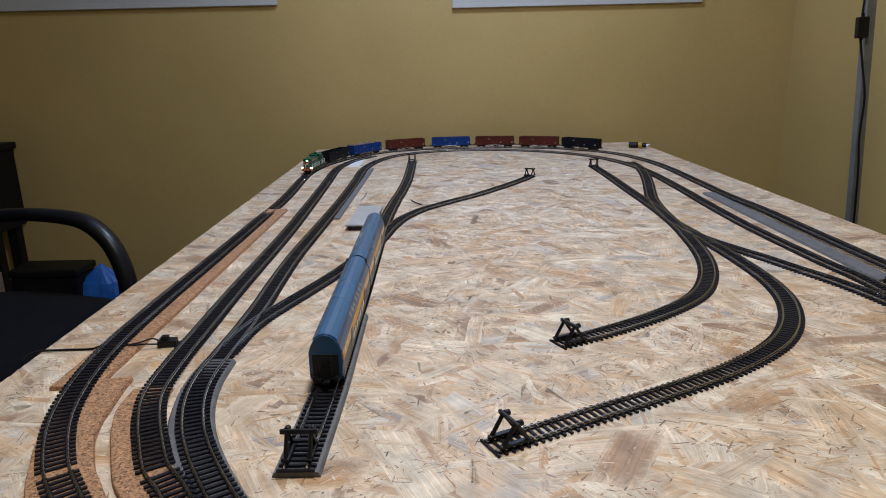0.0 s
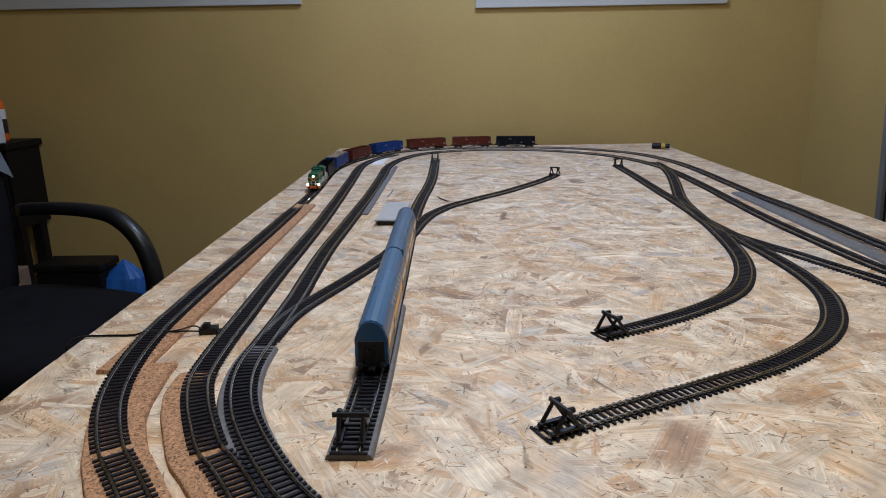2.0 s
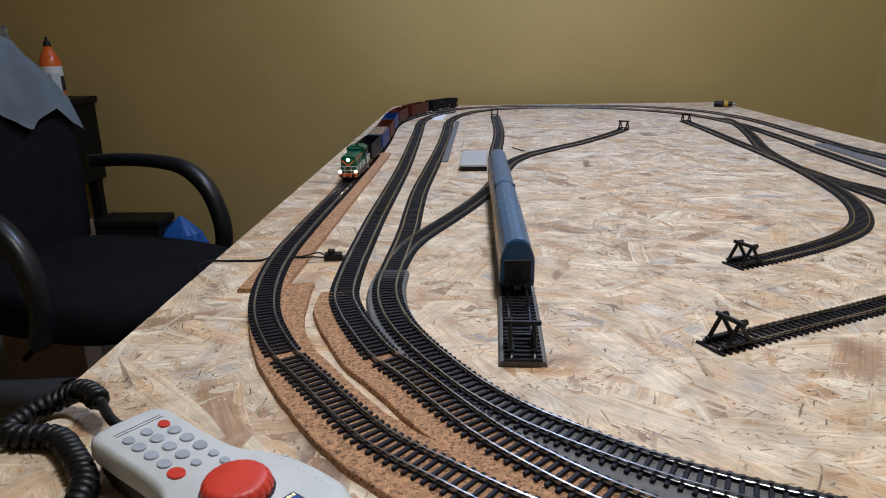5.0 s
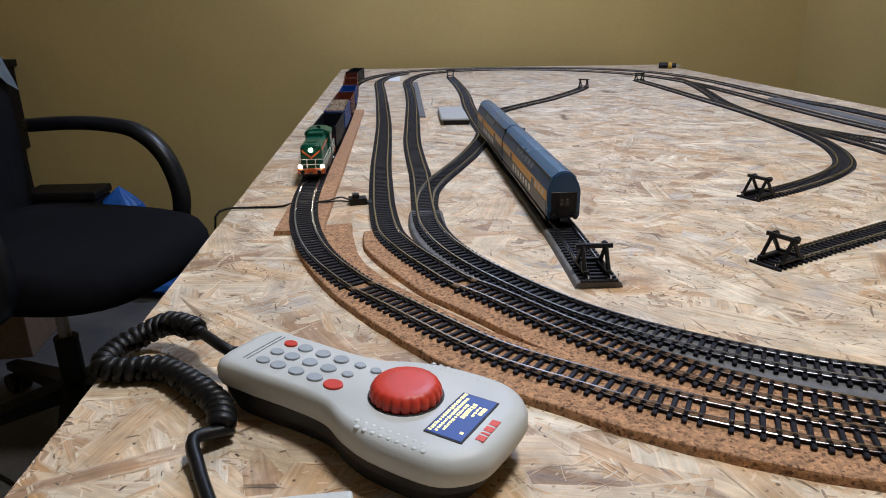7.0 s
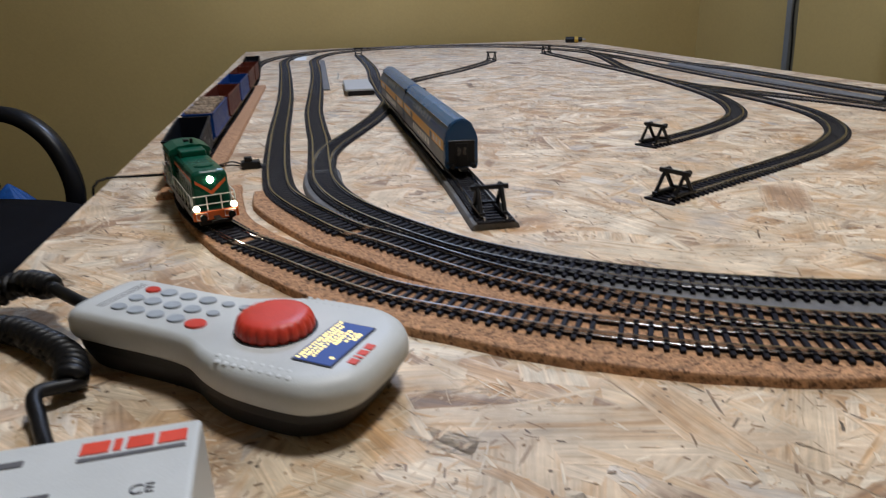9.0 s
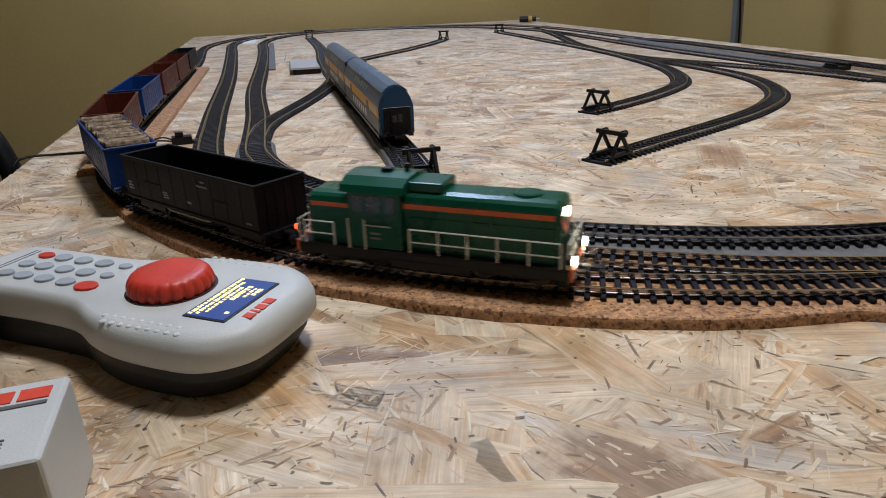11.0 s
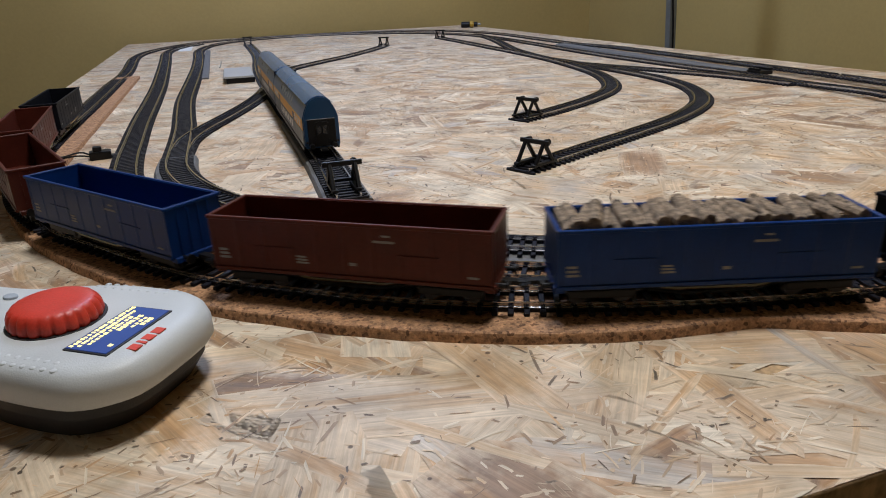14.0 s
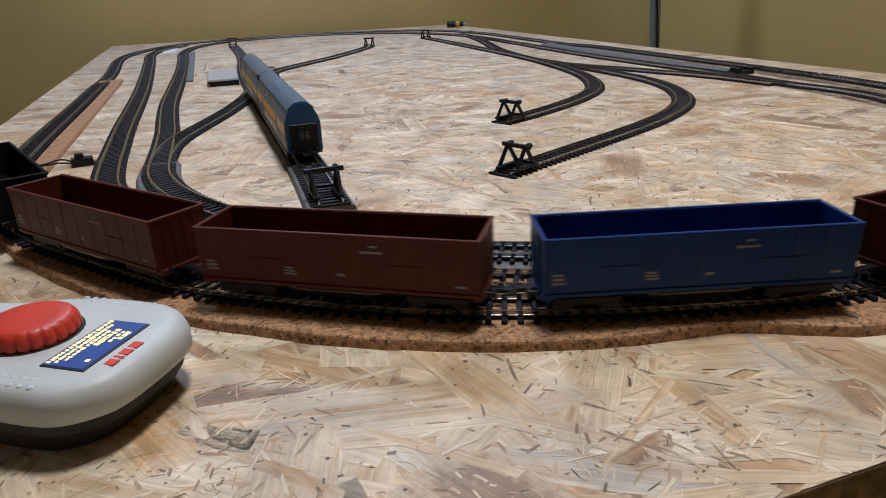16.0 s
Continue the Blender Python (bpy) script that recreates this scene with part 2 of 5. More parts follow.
M = dict(
    strands=strand_material("pale_wood_strand", [(0.0, (0.15, 0.085, 0.055)), (0.05, (0.29, 0.165, 0.10)), (0.13, (0.48, 0.29, 0.155)), (0.26, (0.60, 0.41, 0.245)), (0.38, (0.66, 0.50, 0.335)), (0.52, (0.71, 0.59, 0.44)), (0.64, (0.60, 0.48, 0.35)), (0.78, (0.76, 0.66, 0.515)), (0.90, (0.80, 0.71, 0.57)), (0.94, (0.55, 0.50, 0.45)), (1.0, (0.36, 0.34, 0.33))], 0.80, 0.62),
    splinters=strand_material("mixed_wood_splinter", [(0.0, (0.04, 0.025, 0.018)), (0.17, (0.10, 0.062, 0.040)), (0.27, (0.26, 0.165, 0.105)), (0.42, (0.50, 0.35, 0.22)), (0.58, (0.62, 0.47, 0.32)), (0.78, (0.74, 0.62, 0.47)), (1.0, (0.82, 0.74, 0.60))], 0.85, 0.3),
    cork=cork_material(),
    wall=mat("yellow_wall_paint", (0.455, 0.328, 0.122), 0.42, vary=0.05, scale=2.5, bump=0.3, fine=120),
    white_paint=mat("white_paint", (0.70, 0.70, 0.69), 0.7, vary=0.04, scale=3, bump=0.2, fine=120),
    panel=mat("dull_white_panel", (0.46, 0.46, 0.43), 0.6, vary=0.05, scale=3, bump=0.1, fine=120),
    floor=mat("grey_floor", (0.11, 0.105, 0.10), 0.55, vary=0.2, scale=6, bump=0.2, fine=90),
    board=mat("pressed_board_core", (0.50, 0.34, 0.19), 0.8, vary=0.4, scale=90, bump=0.6, fine=300),
    rail=mat("nickel_silver_rail", (0.56, 0.57, 0.61), 0.20, 1.0, vary=0.12, scale=40, bump=0.0),
    sleeper=mat("black_plastic_sleeper", (0.008, 0.008, 0.014), 0.50, vary=0.35, scale=200, bump=0.3, fine=1500, spec=0.22),
    bed=mat("grey_plastic_bedding", (0.125, 0.125, 0.130), 0.75, vary=0.25, scale=120, bump=0.9, fine=1100),
    black=mat("black_plastic", (0.006, 0.006, 0.007), 0.42, vary=0.25, scale=80, bump=0.12, fine=900, spec=0.28),
    chair=mat("black_woven_fabric", (0.006, 0.006, 0.008), 0.9, vary=0.3, scale=25, bump=0.5, fine=700, spec=0.12),
    arm=mat("black_moulded_plastic", (0.008, 0.009, 0.012), 0.38, vary=0.2, scale=20, bump=0.15, fine=500),
    brown=mat("red_brown_wagon_paint", (0.085, 0.017, 0.010), 0.42, vary=0.15, scale=50, bump=0.1, fine=800, spec=0.2),
    blue=mat("blue_wagon_paint", (0.004, 0.034, 0.165), 0.38, vary=0.12, scale=50, bump=0.1, fine=800, spec=0.22),
    dark=mat("black_wagon_paint", (0.005, 0.006, 0.010), 0.48, vary=0.15, scale=50, bump=0.1, fine=800, spec=0.14),
    green=mat("green_locomotive_paint", (0.002, 0.074, 0.043), 0.30, vary=0.12, scale=40, bump=0.05, fine=800, spec=0.3),
    orange=mat("orange_stripe_paint", (0.62, 0.12, 0.025), 0.4, vary=0.12, scale=60, bump=0.1, fine=800),
    handrail=mat("pale_grey_handrail", (0.62, 0.64, 0.60), 0.45, vary=0.08, scale=90, bump=0.0),
    window=mat("dark_window_glazing", (0.012, 0.014, 0.017), 0.12, vary=0.2, scale=30, bump=0.0),
    coach_blue=mat("blue_coach_paint", (0.008, 0.055, 0.145), 0.30, vary=0.05, scale=6, bump=0.05),
    coach_roof=mat("steel_blue_coach_roof", (0.036, 0.115, 0.240), 0.25, vary=0.04, scale=6, bump=0.08),
    coach_yellow=mat("yellow_coach_band", (0.74, 0.37, 0.02), 0.42, vary=0.1, scale=60, bump=0.05),
    coach_grey=mat("slate_coach_paint", (0.040, 0.055, 0.075), 0.42, vary=0.1, scale=60, bump=0.05),
    coach_pale=mat("pale_coach_trim", (0.66, 0.66, 0.62), 0.45, vary=0.1, scale=60, bump=0.05),
    coach_dim=mat("dim_coach_glazing", (0.17, 0.19, 0.21), 0.3, vary=0.1, scale=60, bump=0.0),
    grey_case=mat("pale_grey_casing", (0.54, 0.565, 0.575), 0.45, vary=0.05, scale=40, bump=0.18, fine=1600),
    dark_case=mat("dark_grey_casing", (0.013, 0.013, 0.015), 0.55, vary=0.2, scale=60, bump=0.2, fine=1500),
    red=mat("red_rubber", (0.60, 0.045, 0.025), 0.45, vary=0.12, scale=50, bump=0.12, fine=1200),
    button=mat("grey_blue_rubber_button", (0.33, 0.37, 0.42), 0.55, vary=0.1, scale=80, bump=0.1, fine=1200),
    grey_ramp=mat("grey_ramp_plastic", (0.40, 0.41, 0.42), 0.40, vary=0.12, scale=60, bump=0.1, fine=900),
    ink=mat("dark_print", (0.10, 0.10, 0.11), 0.6, vary=0.1, scale=60, bump=0.0),
    red_ink=mat("red_print", (0.65, 0.06, 0.03), 0.5, vary=0.1, scale=60, bump=0.0),
    white_ink=mat("white_print", (0.24, 0.24, 0.24), 0.6, vary=0.15, scale=200, bump=0.0),
    metal=mat("galvanised_steel", (0.35, 0.36, 0.37), 0.42, 0.8, vary=0.15, scale=30, bump=0.1),
    wheel=mat("blackened_wheel_metal", (0.05, 0.05, 0.055), 0.4, 0.6, vary=0.2, scale=60, bump=0.0),
    pole=mat("grey_painted_steel", (0.16, 0.17, 0.17), 0.5, 0.2, vary=0.15, scale=30, bump=0.1),
    bark=mat("dry_bark", (0.23, 0.17, 0.115), 0.9, vary=0.75, scale=260, bump=0.9, fine=1500),
    yellow=mat("yellow_plastic", (0.42, 0.26, 0.03), 0.4, vary=0.1, scale=60, bump=0.1),
    cloth=mat("pale_blue_cotton", (0.24, 0.29, 0.33), 0.9, vary=0.15, scale=14, bump=0.6, fine=500),
    blue_cloth=mat("bright_blue_plastic_bag", (0.012, 0.10, 0.36), 0.5, vary=0.25, scale=20, bump=0.4, fine=120),
    wood_dark=mat("black_brown_veneer", (0.006, 0.005, 0.005), 0.5, vary=0.35, scale=15, bump=0.2, fine=200, spec=0.2),
    bottle=mat("orange_bottle_plastic", (0.75, 0.13, 0.02), 0.3, vary=0.1, scale=30, bump=0.05),
    film=mat("crinkled_clear_film", (0.22, 0.22, 0.20), 0.16, vary=0.4, scale=40, bump=0.8, fine=90),
    card=mat("brown_cardboard", (0.20, 0.13, 0.08), 0.8, vary=0.15, scale=40, bump=0.3, fine=400),
    screen=glow("blue_display", (0.015, 0.045, 0.20), 0.55),
    pixel=glow("yellow_display_characters", (1.0, 0.85, 0.30), 1.3),
    head_lamp=glow("warm_white_headlight", (1.0, 0.86, 0.62), 45),
    tail_lamp=glow("red_tail_light", (1.0, 0.06, 0.02), 9),
    lamp_glass=glow("lit_lamp_diffuser", (0.95, 0.98, 1.0), 6),
)


# ---- mesh helpers ----
def part(name, bm, material, parent=None, label="", smooth=False):
    """One bmesh as one mesh object, under its thing or part."""
    me = bpy.data.meshes.new(name)
    bmesh.ops.recalc_face_normals(bm, faces=bm.faces)
    if smooth:
        for f in bm.faces:
            f.smooth = True
    bm.to_mesh(me)
    bm.free()
    me.materials.append(M[material])
    ob = new(name, me)
    if parent:
        ob.parent = parent
    if label:
        ob["label"] = label
    return ob


def thing(name, label, category, m=None, group="", kind=""):
    ob = new(name)
    ob.empty_display_size = 0.02
    ob.matrix_basis = m or Matrix()
    return tagged(ob, label, category, group, kind)


def box(x0, x1, y0, y1, z0, z1, bevel=0.0, bm=None, seg=2):
    bm = bm or bmesh.new()
    made = bmesh.ops.create_cube(bm, size=1)["verts"]
    for v in made:
        v.co = Vector((x0 + (v.co.x + 0.5) * (x1 - x0), y0 + (v.co.y + 0.5) * (y1 - y0), z0 + (v.co.z + 0.5) * (z1 - z0)))
    if bevel:
        edges = {e for v in made for e in v.link_edges}
        bmesh.ops.bevel(bm, geom=list(edges), offset=bevel, segments=seg, affect="EDGES", profile=0.6)
    return bm


def cyl(r, p0, p1, n=16, r2=None, bm=None, bevel=0.0):
    bm = bm or bmesh.new()
    p0, p1 = Vector(p0), Vector(p1)
    d = p1 - p0
    m = Matrix.Translation((p0 + p1) / 2) @ d.to_track_quat("Z", "Y").to_matrix().to_4x4()
    made = bmesh.ops.create_cone(bm, cap_ends=True, segments=n, radius1=r, radius2=r if r2 is None else r2, depth=d.length, matrix=m)["verts"]
    if bevel:
        caps = {e for v in made for e in v.link_edges if max(len(f.verts) for f in e.link_faces) > 4}
        bmesh.ops.bevel(bm, geom=list(caps), offset=bevel, segments=2, affect="EDGES", profile=0.5)
    return bm


def prism(outline, z0, z1, bevel=0.0, bm=None, seg=3, top_only=True):
    """An outline in the plane raised from z0 to z1, its top edge rounded."""
    bm = bm or bmesh.new()
    low = [bm.verts.new((x, y, z0)) for x, y in outline]
    high = [bm.verts.new((x, y, z1)) for x, y in outline]
    n = len(outline)
    bm.faces.new(low[::-1])
    top = bm.faces.new(high)
    for i in range(n):
        bm.faces.new((low[i], low[(i + 1) % n], high[(i + 1) % n], high[i]))
    if bevel:
        bmesh.ops.bevel(bm, geom=list(top.edges), offset=bevel, segments=seg, affect="EDGES", profile=0.5)
    return bm


def loft(sections, closed=True, bm=None):
    """Skins a row of equal rings of points."""
    bm = bm or bmesh.new()
    rings = [[bm.verts.new(p) for p in s] for s in sections]
    n = len(rings[0])
    for a, b in zip(rings, rings[1:]):
        for i in range(n if closed else n - 1):
            bm.faces.new((a[i], a[(i + 1) % n], b[(i + 1) % n], b[i]))
    if closed:
        bm.faces.new(rings[0][::-1])
        bm.faces.new(rings[-1])
    return bm


def tube(points, r, n=8, bm=None):
    """A round bar along points."""
    pts = [Vector(p) for p in points]
    rings = []
    up = Vector((0, 0, 1))
    for i, p in enumerate(pts):
        d = (pts[min(i + 1, len(pts) - 1)] - pts[max(i - 1, 0)]).normalized()
        side = d.cross(up)
        side = side.normalized() if side.length > 0.05 else d.cross(Vector((1, 0, 0))).normalized()
        top = side.cross(d)
        rings.append([p + r * (math.cos(a) * side + math.sin(a) * top) for a in [2 * math.pi * k / n for k in range(n)]])
    return loft(rings, bm=bm)


def curve_through(points, step=0.01):
    """Smooth line (Catmull-Rom) through control points, resampled at even steps."""
    p = np.array(points, float)
    p = np.vstack([2 * p[0] - p[1], p, 2 * p[-1] - p[-2]])
    out = []
    for i in range(1, len(p) - 2):
        for s in np.linspace(0, 1, 40, endpoint=False):
            a, b, c, d = p[i - 1], p[i], p[i + 1], p[i + 2]
            out.append(0.5 * (2 * b + (c - a) * s + (2 * a - 5 * b + 4 * c - d) * s**2 + (3 * b - a - 3 * c + d) * s**3))
    out.append(p[-2])
    return even(np.array(out), step)


def even(p, step):
    d = np.r_[0, np.cumsum(np.linalg.norm(np.diff(p, axis=0), axis=1))]
    s = np.linspace(0, d[-1], max(2, int(round(d[-1] / step)) + 1))
    return np.stack([np.interp(s, d, p[:, k]) for k in range(p.shape[1])], 1)


# ---- the room ----
RX, LX, BY, FY, CZ = 1.462, -2.4, 2.27, -2.6, 2.45


def room():
    tagged(part("floor", box(LX - 0.1, RX + 0.1, FY - 0.1, BY + 0.1, -0.1, 0), "floor"), "grey worn floor of the room", "floor", kind="structure")
    tagged(part("wall_north", box(LX, RX, BY, BY + 0.1, 0, CZ), "wall"), "ochre yellow painted wall behind the table", "wall", kind="structure")
    tagged(part("wall_east", box(RX, RX + 0.1, FY, BY, 0, CZ), "wall"), "ochre yellow painted side wall", "wall", kind="structure")
    tagged(part("wall_west", box(LX - 0.1, LX, FY, BY, 0, CZ), "wall"), "ochre yellow painted side wall", "wall", kind="structure")
    tagged(part("wall_south", box(LX, RX, FY - 0.1, FY, 0, CZ), "wall"), "ochre yellow painted wall", "wall", kind="structure")
    tagged(part("ceiling", box(LX - 0.1, RX + 0.1, FY - 0.1, BY + 0.1, CZ, CZ + 0.1), "white_paint"), "plain white ceiling", "ceiling", kind="structure")
    tagged(part("baseboard", box(LX, RX, BY - 0.015, BY - 0.002, 0, 0.07, 0.003), "wood_dark"), "dark baseboard along the yellow wall", "baseboard", kind="structure")
    for place in (LAMP, LAMP_B):
        lamp = thing("ceiling_lamp", "round white ceiling lamp, switched on", "lamp", pose(*place), group="ceiling lamps")
        part("base", cyl(0.17, (0, 0, 0.035), (0, 0, 0.07), 40), "white_paint", lamp)
        part("diffuser", cyl(0.15, (0, 0, 0.0), (0, 0, 0.034), 40, 0.165), "lamp_glass", lamp)


def wall_sheet(x0, x1, z0, z1):
    tagged(part("wall_panel", box(x0, x1, BY - 0.014, BY - 0.002, z0, z1, 0.002), "panel"), "white board panel fixed high on the yellow wall", "panel", group="wall panels")


# ---- the table ----
X0, X1, Y0, Y1 = -0.345, 0.885, -0.352, 2.150


def table():
    top = thing("train_table", "long table with a bare strand board top", "table", pose(0, 0, T, 0, 0, 0.9))
    part("tabletop", box(X0, X1, Y0, Y1, -0.018, -0.0006, 0.0008), "board", top)
    rng = np.random.default_rng(5)

    def flakes(name, material, label, places, sizes, angles, levels):
        n = len(places)
        # a strand: two ragged long sides, torn or slanting ends
        side = np.array([-1.0, -0.72, -0.35, 0.05, 0.42, 0.75, 1.0])
        slant = rng.normal(0, 0.16, (n, 2))
        lean = rng.normal(0, 0.10, (n, 1))
        low = -1 + np.abs(rng.normal(0, 0.11, (n, 7)))
        high = 1 - np.abs(rng.normal(0, 0.11, (n, 7)))
        torn = rng.random((n, 2)) < 0.55
        for e, k in ((0, 0), (1, 6)):
            pinch = np.where(torn[:, e], rng.uniform(0.35, 0.85, n), rng.uniform(0, 0.15, n))
            low[:, k] += pinch
            high[:, k] -= pinch * rng.uniform(0.2, 0.9, n)
        u = np.concatenate([side + lean * low, (side + lean * high)[:, ::-1]], 1)
        u[:, 0] -= slant[:, 0]
        u[:, 13] += slant[:, 0]
        u[:, 6] -= slant[:, 1]
        u[:, 7] += slant[:, 1]
        v = np.concatenate([low, high[:, ::-1]], 1)
        edge = np.stack([np.clip(u, -1, 1), np.sign(v)], 2)
        bow = rng.normal(0, 0.02, (n, 1)) * sizes[:, :1] * (1 - u * u)
        u, v = u * sizes[:, :1] / 2, v * sizes[:, 1:] / 2 + bow
        c, q = np.cos(angles)[:, None], np.sin(angles)[:, None]
        x = np.clip(places[:, :1] + u * c - v * q, X0 + 0.0003, X1 - 0.0003)
        y = np.clip(places[:, 1:] + u * q + v * c, Y0 + 0.0003, Y1 - 0.0003)
        z = levels[:, None] + rng.normal(0, 0.00003, (n, 1)) * u / sizes[:, :1]
        me = bpy.data.meshes.new(name)
        quads = np.array([[k, k + 1, 12 - k, 13 - k] for k in range(6)])
        me.from_pydata(np.stack([x, y, z], 2).reshape(-1, 3).tolist(), [], (quads[None] + 14 * np.arange(n)[:, None, None]).reshape(-1, 4).tolist())
        for title, val in (("UVMap", np.stack([u, v], 2)), ("Rim", edge)):
            layer = me.uv_layers.new(name=title)
            layer.data.foreach_set("uv", val[:, quads.ravel()].astype("f").ravel())
        me.materials.append(M[material])
        ob = new(name, me)
        ob.parent = top
        tagged(ob, label, kind="stuff")

    n = 19000
    big = rng.random(n) < 0.40
    ln = np.where(big, rng.uniform(0.05, 0.145, n), rng.uniform(0.016, 0.070, n))
    wd = np.where(big, rng.uniform(0.013, 0.046, n), rng.uniform(0.0025, 0.013, n))
    ang = np.where(rng.random(n) < 0.5, rng.normal(-0.75, 0.6, n), rng.uniform(0, math.pi, n))
    places = np.c_[rng.uniform(X0, X1, n), rng.uniform(Y0, Y1, n)]
    flakes("wood_strand", "strands", "pale pressed wood strands of the board", places, np.c_[ln, wd], ang, -0.0006 + 0.0005 * np.arange(n) / n + 0.00008 * rng.random(n))
    n, k = 75000, 2600
    home = np.c_[rng.uniform(X0, X1, k), rng.uniform(Y0, Y1, k)]
    way = rng.uniform(0, math.pi, k)
    pick = rng.integers(0, k, n)
    places = np.clip(home[pick] + rng.normal(0, 0.015, (n, 2)), (X0, Y0), (X1, Y1))
    flakes("wood_splinter", "splinters", "small dark and pale splinters in the board", places, np.c_[0.0012 + rng.exponential(0.0034, n), rng.uniform(0.0003, 0.0017, n)], way[pick] + rng.normal(0, 0.6, n), -0.00004 + 0.00010 * rng.random(n))
    for x in (X0 + 0.05, X1 - 0.05):
        for y in (Y0 + 0.1, Y1 - 0.1):
            part("leg", box(x - 0.03, x + 0.03, y - 0.03, y + 0.03, -T, -0.1, 0.004), "board", top)
    for y in (Y0 + 0.1, 0.8, Y1 - 0.1):
        part("crossbar", box(X0 + 0.02, X1 - 0.02, y - 0.02, y + 0.02, -0.1, -0.0185, 0.003), "board", top)


# ---- railway tracks ----
SLEEPER_H, RAIL_H = 0.0022, 0.0026
RAIL_TOP = SLEEPER_H + RAIL_H


def height(p, raised):
    """Bed height under a track at a place: raised gives (y at which it is fully raised, y at which it is down)."""
    if not raised:
        return 0.0
    full, down = raised
    s = min(1, max(0, (down - p[1]) / (down - full)))
    return 0.005 * s * s * (3 - 2 * s)


def frames_along(p):
    d = np.gradient(p, axis=0)
    d /= np.linalg.norm(d, axis=1)[:, None]
    return d, np.c_[-d[:, 1], d[:, 0]]


JOINTS = [(-0.194, 0.001), (0.004, -0.191), (0.062, -0.182), (-0.115, -0.003)]


def track(label, line, raised=None, near=None):
    """Two rails on sleepers along a line. near: the stretch (by y) whose sleepers are pieces of their own."""
    tr = thing("railway_track", label, "railway track", pose(0, 0, T), group="model railway tracks", kind="structure")
    p = even(line, 0.006)
    d, nrm = frames_along(p)
    prof = [(-0.0011, 0), (0.0011, 0), (0.0011, 0.0004), (0.0004, 0.0007), (0.0004, 0.0017), (0.00055, 0.002), (0.00055, 0.0026), (-0.00055, 0.0026), (-0.00055, 0.002), (-0.0004, 0.0017), (-0.0004, 0.0007), (-0.0011, 0.0004)]
    for side in (-1, 1):
        rings = []
        for q, nn in zip(p, nrm):
            z = height(q, raised) + SLEEPER_H
            rings.append([(q[0] + nn[0] * (side * 0.0088 + u), q[1] + nn[1] * (side * 0.0088 + u), z + v) for u, v in prof])
        part("rail", loft(rings), "rail", tr, "bare nickel silver rail")
    s = even(line, 0.0072)
    ds, ns = frames_along(s)
    one = box(-0.0014, 0.0014, -0.0148, 0.0148, 0, SLEEPER_H, 0.0004, seg=1)
    for side in (-1, 1):
        for k in (-1, 1):
            box(-0.0011, 0.0011, side * 0.0088 + k * 0.0014 - 0.0005, side * 0.0088 + k * 0.0014 + 0.0005, SLEEPER_H - 0.0002, SLEEPER_H + 0.0008, bm=one)
    me = bpy.data.meshes.new("sleeper")
    one.to_mesh(me)
    me.materials.append(M["sleeper"])
    co = np.array([v.co[:] for v in me.vertices])
    fc = [tuple(f.vertices) for f in me.polygons]
    verts, faces = [], []
    for q, dd, nn in zip(s, ds, ns):
        z = height(q, raised)
        if any(math.hypot(q[0] - j[0], q[1] - j[1]) < 0.0037 for j in JOINTS):
            continue
        if near and near(q):
            ob = new("sleeper", me)
            ob.parent = tr
            ob.matrix_basis = Matrix.Translation((q[0], q[1], z)) @ Matrix.Rotation(math.atan2(dd[1], dd[0]), 4, "Z")
        else:
            b = len(verts)
            verts += [(q[0] + dd[0] * c[0] + nn[0] * c[1], q[1] + dd[1] * c[0] + nn[1] * c[1], z + c[2]) for c in co]
            faces += [tuple(b + i for i in f) for f in fc]
    one.free()
    if verts:
        rest = bpy.data.meshes.new("sleeper_row")
        rest.from_pydata(verts, [], faces)
        rest.materials.append(M["sleeper"])
        ob = new("sleeper_row", rest)
        ob.parent = tr
        tagged(ob, "black plastic sleepers", kind="stuff")
    # thin web that ties the sleepers together under each rail
    for side in (-1, 1):
        rings = [[(q[0] + nn[0] * (side * 0.0088 + u), q[1] + nn[1] * (side * 0.0088 + u), height(q, raised) + v) for u, v in ((-0.0012, 0.0002), (0.0012, 0.0002), (0.0012, 0.0018), (-0.0012, 0.0018))] for q, nn in zip(p, nrm)]
        part("sleeper_web", loft(rings), "sleeper", tr)
    return tr


def ribbon(name, line, left, right, h, material, label, category, base=0.0, slope=0.004, group=""):
    """A strip with sloping flanks along a line; left and right are its half widths, numbers or one per place."""
    p = even(line, 0.01)
    d, nn = frames_along(p)
    left, right = np.broadcast_to(left, len(p)), np.broadcast_to(right, len(p))
    rings = []
    rough = 0.0009 if material == "cork" else 0.0
    for q, n, l, r in zip(p, nn, left, right):
        l = l + rough * noise.noise(Vector((q[0] * 60, q[1] * 60, 3.0)))
        r = r + rough * noise.noise(Vector((q[0] * 60, q[1] * 60, 8.0)))
        rings.append([(q[0] + n[0] * u, q[1] + n[1] * u, base + v) for u, v in ((-r - slope, 0), (-r - slope * 0.5, h * 0.70), (-r - slope * 0.2, h * 0.92), (-r + slope * 0.4, h), (l - slope * 0.4, h), (l + slope * 0.2, h * 0.92), (l + slope * 0.5, h * 0.70), (l + slope, 0))])
    ob = part(name, loft(rings), material)
    ob.matrix_basis = pose(0, 0, T)
    return tagged(ob, label, category, group)


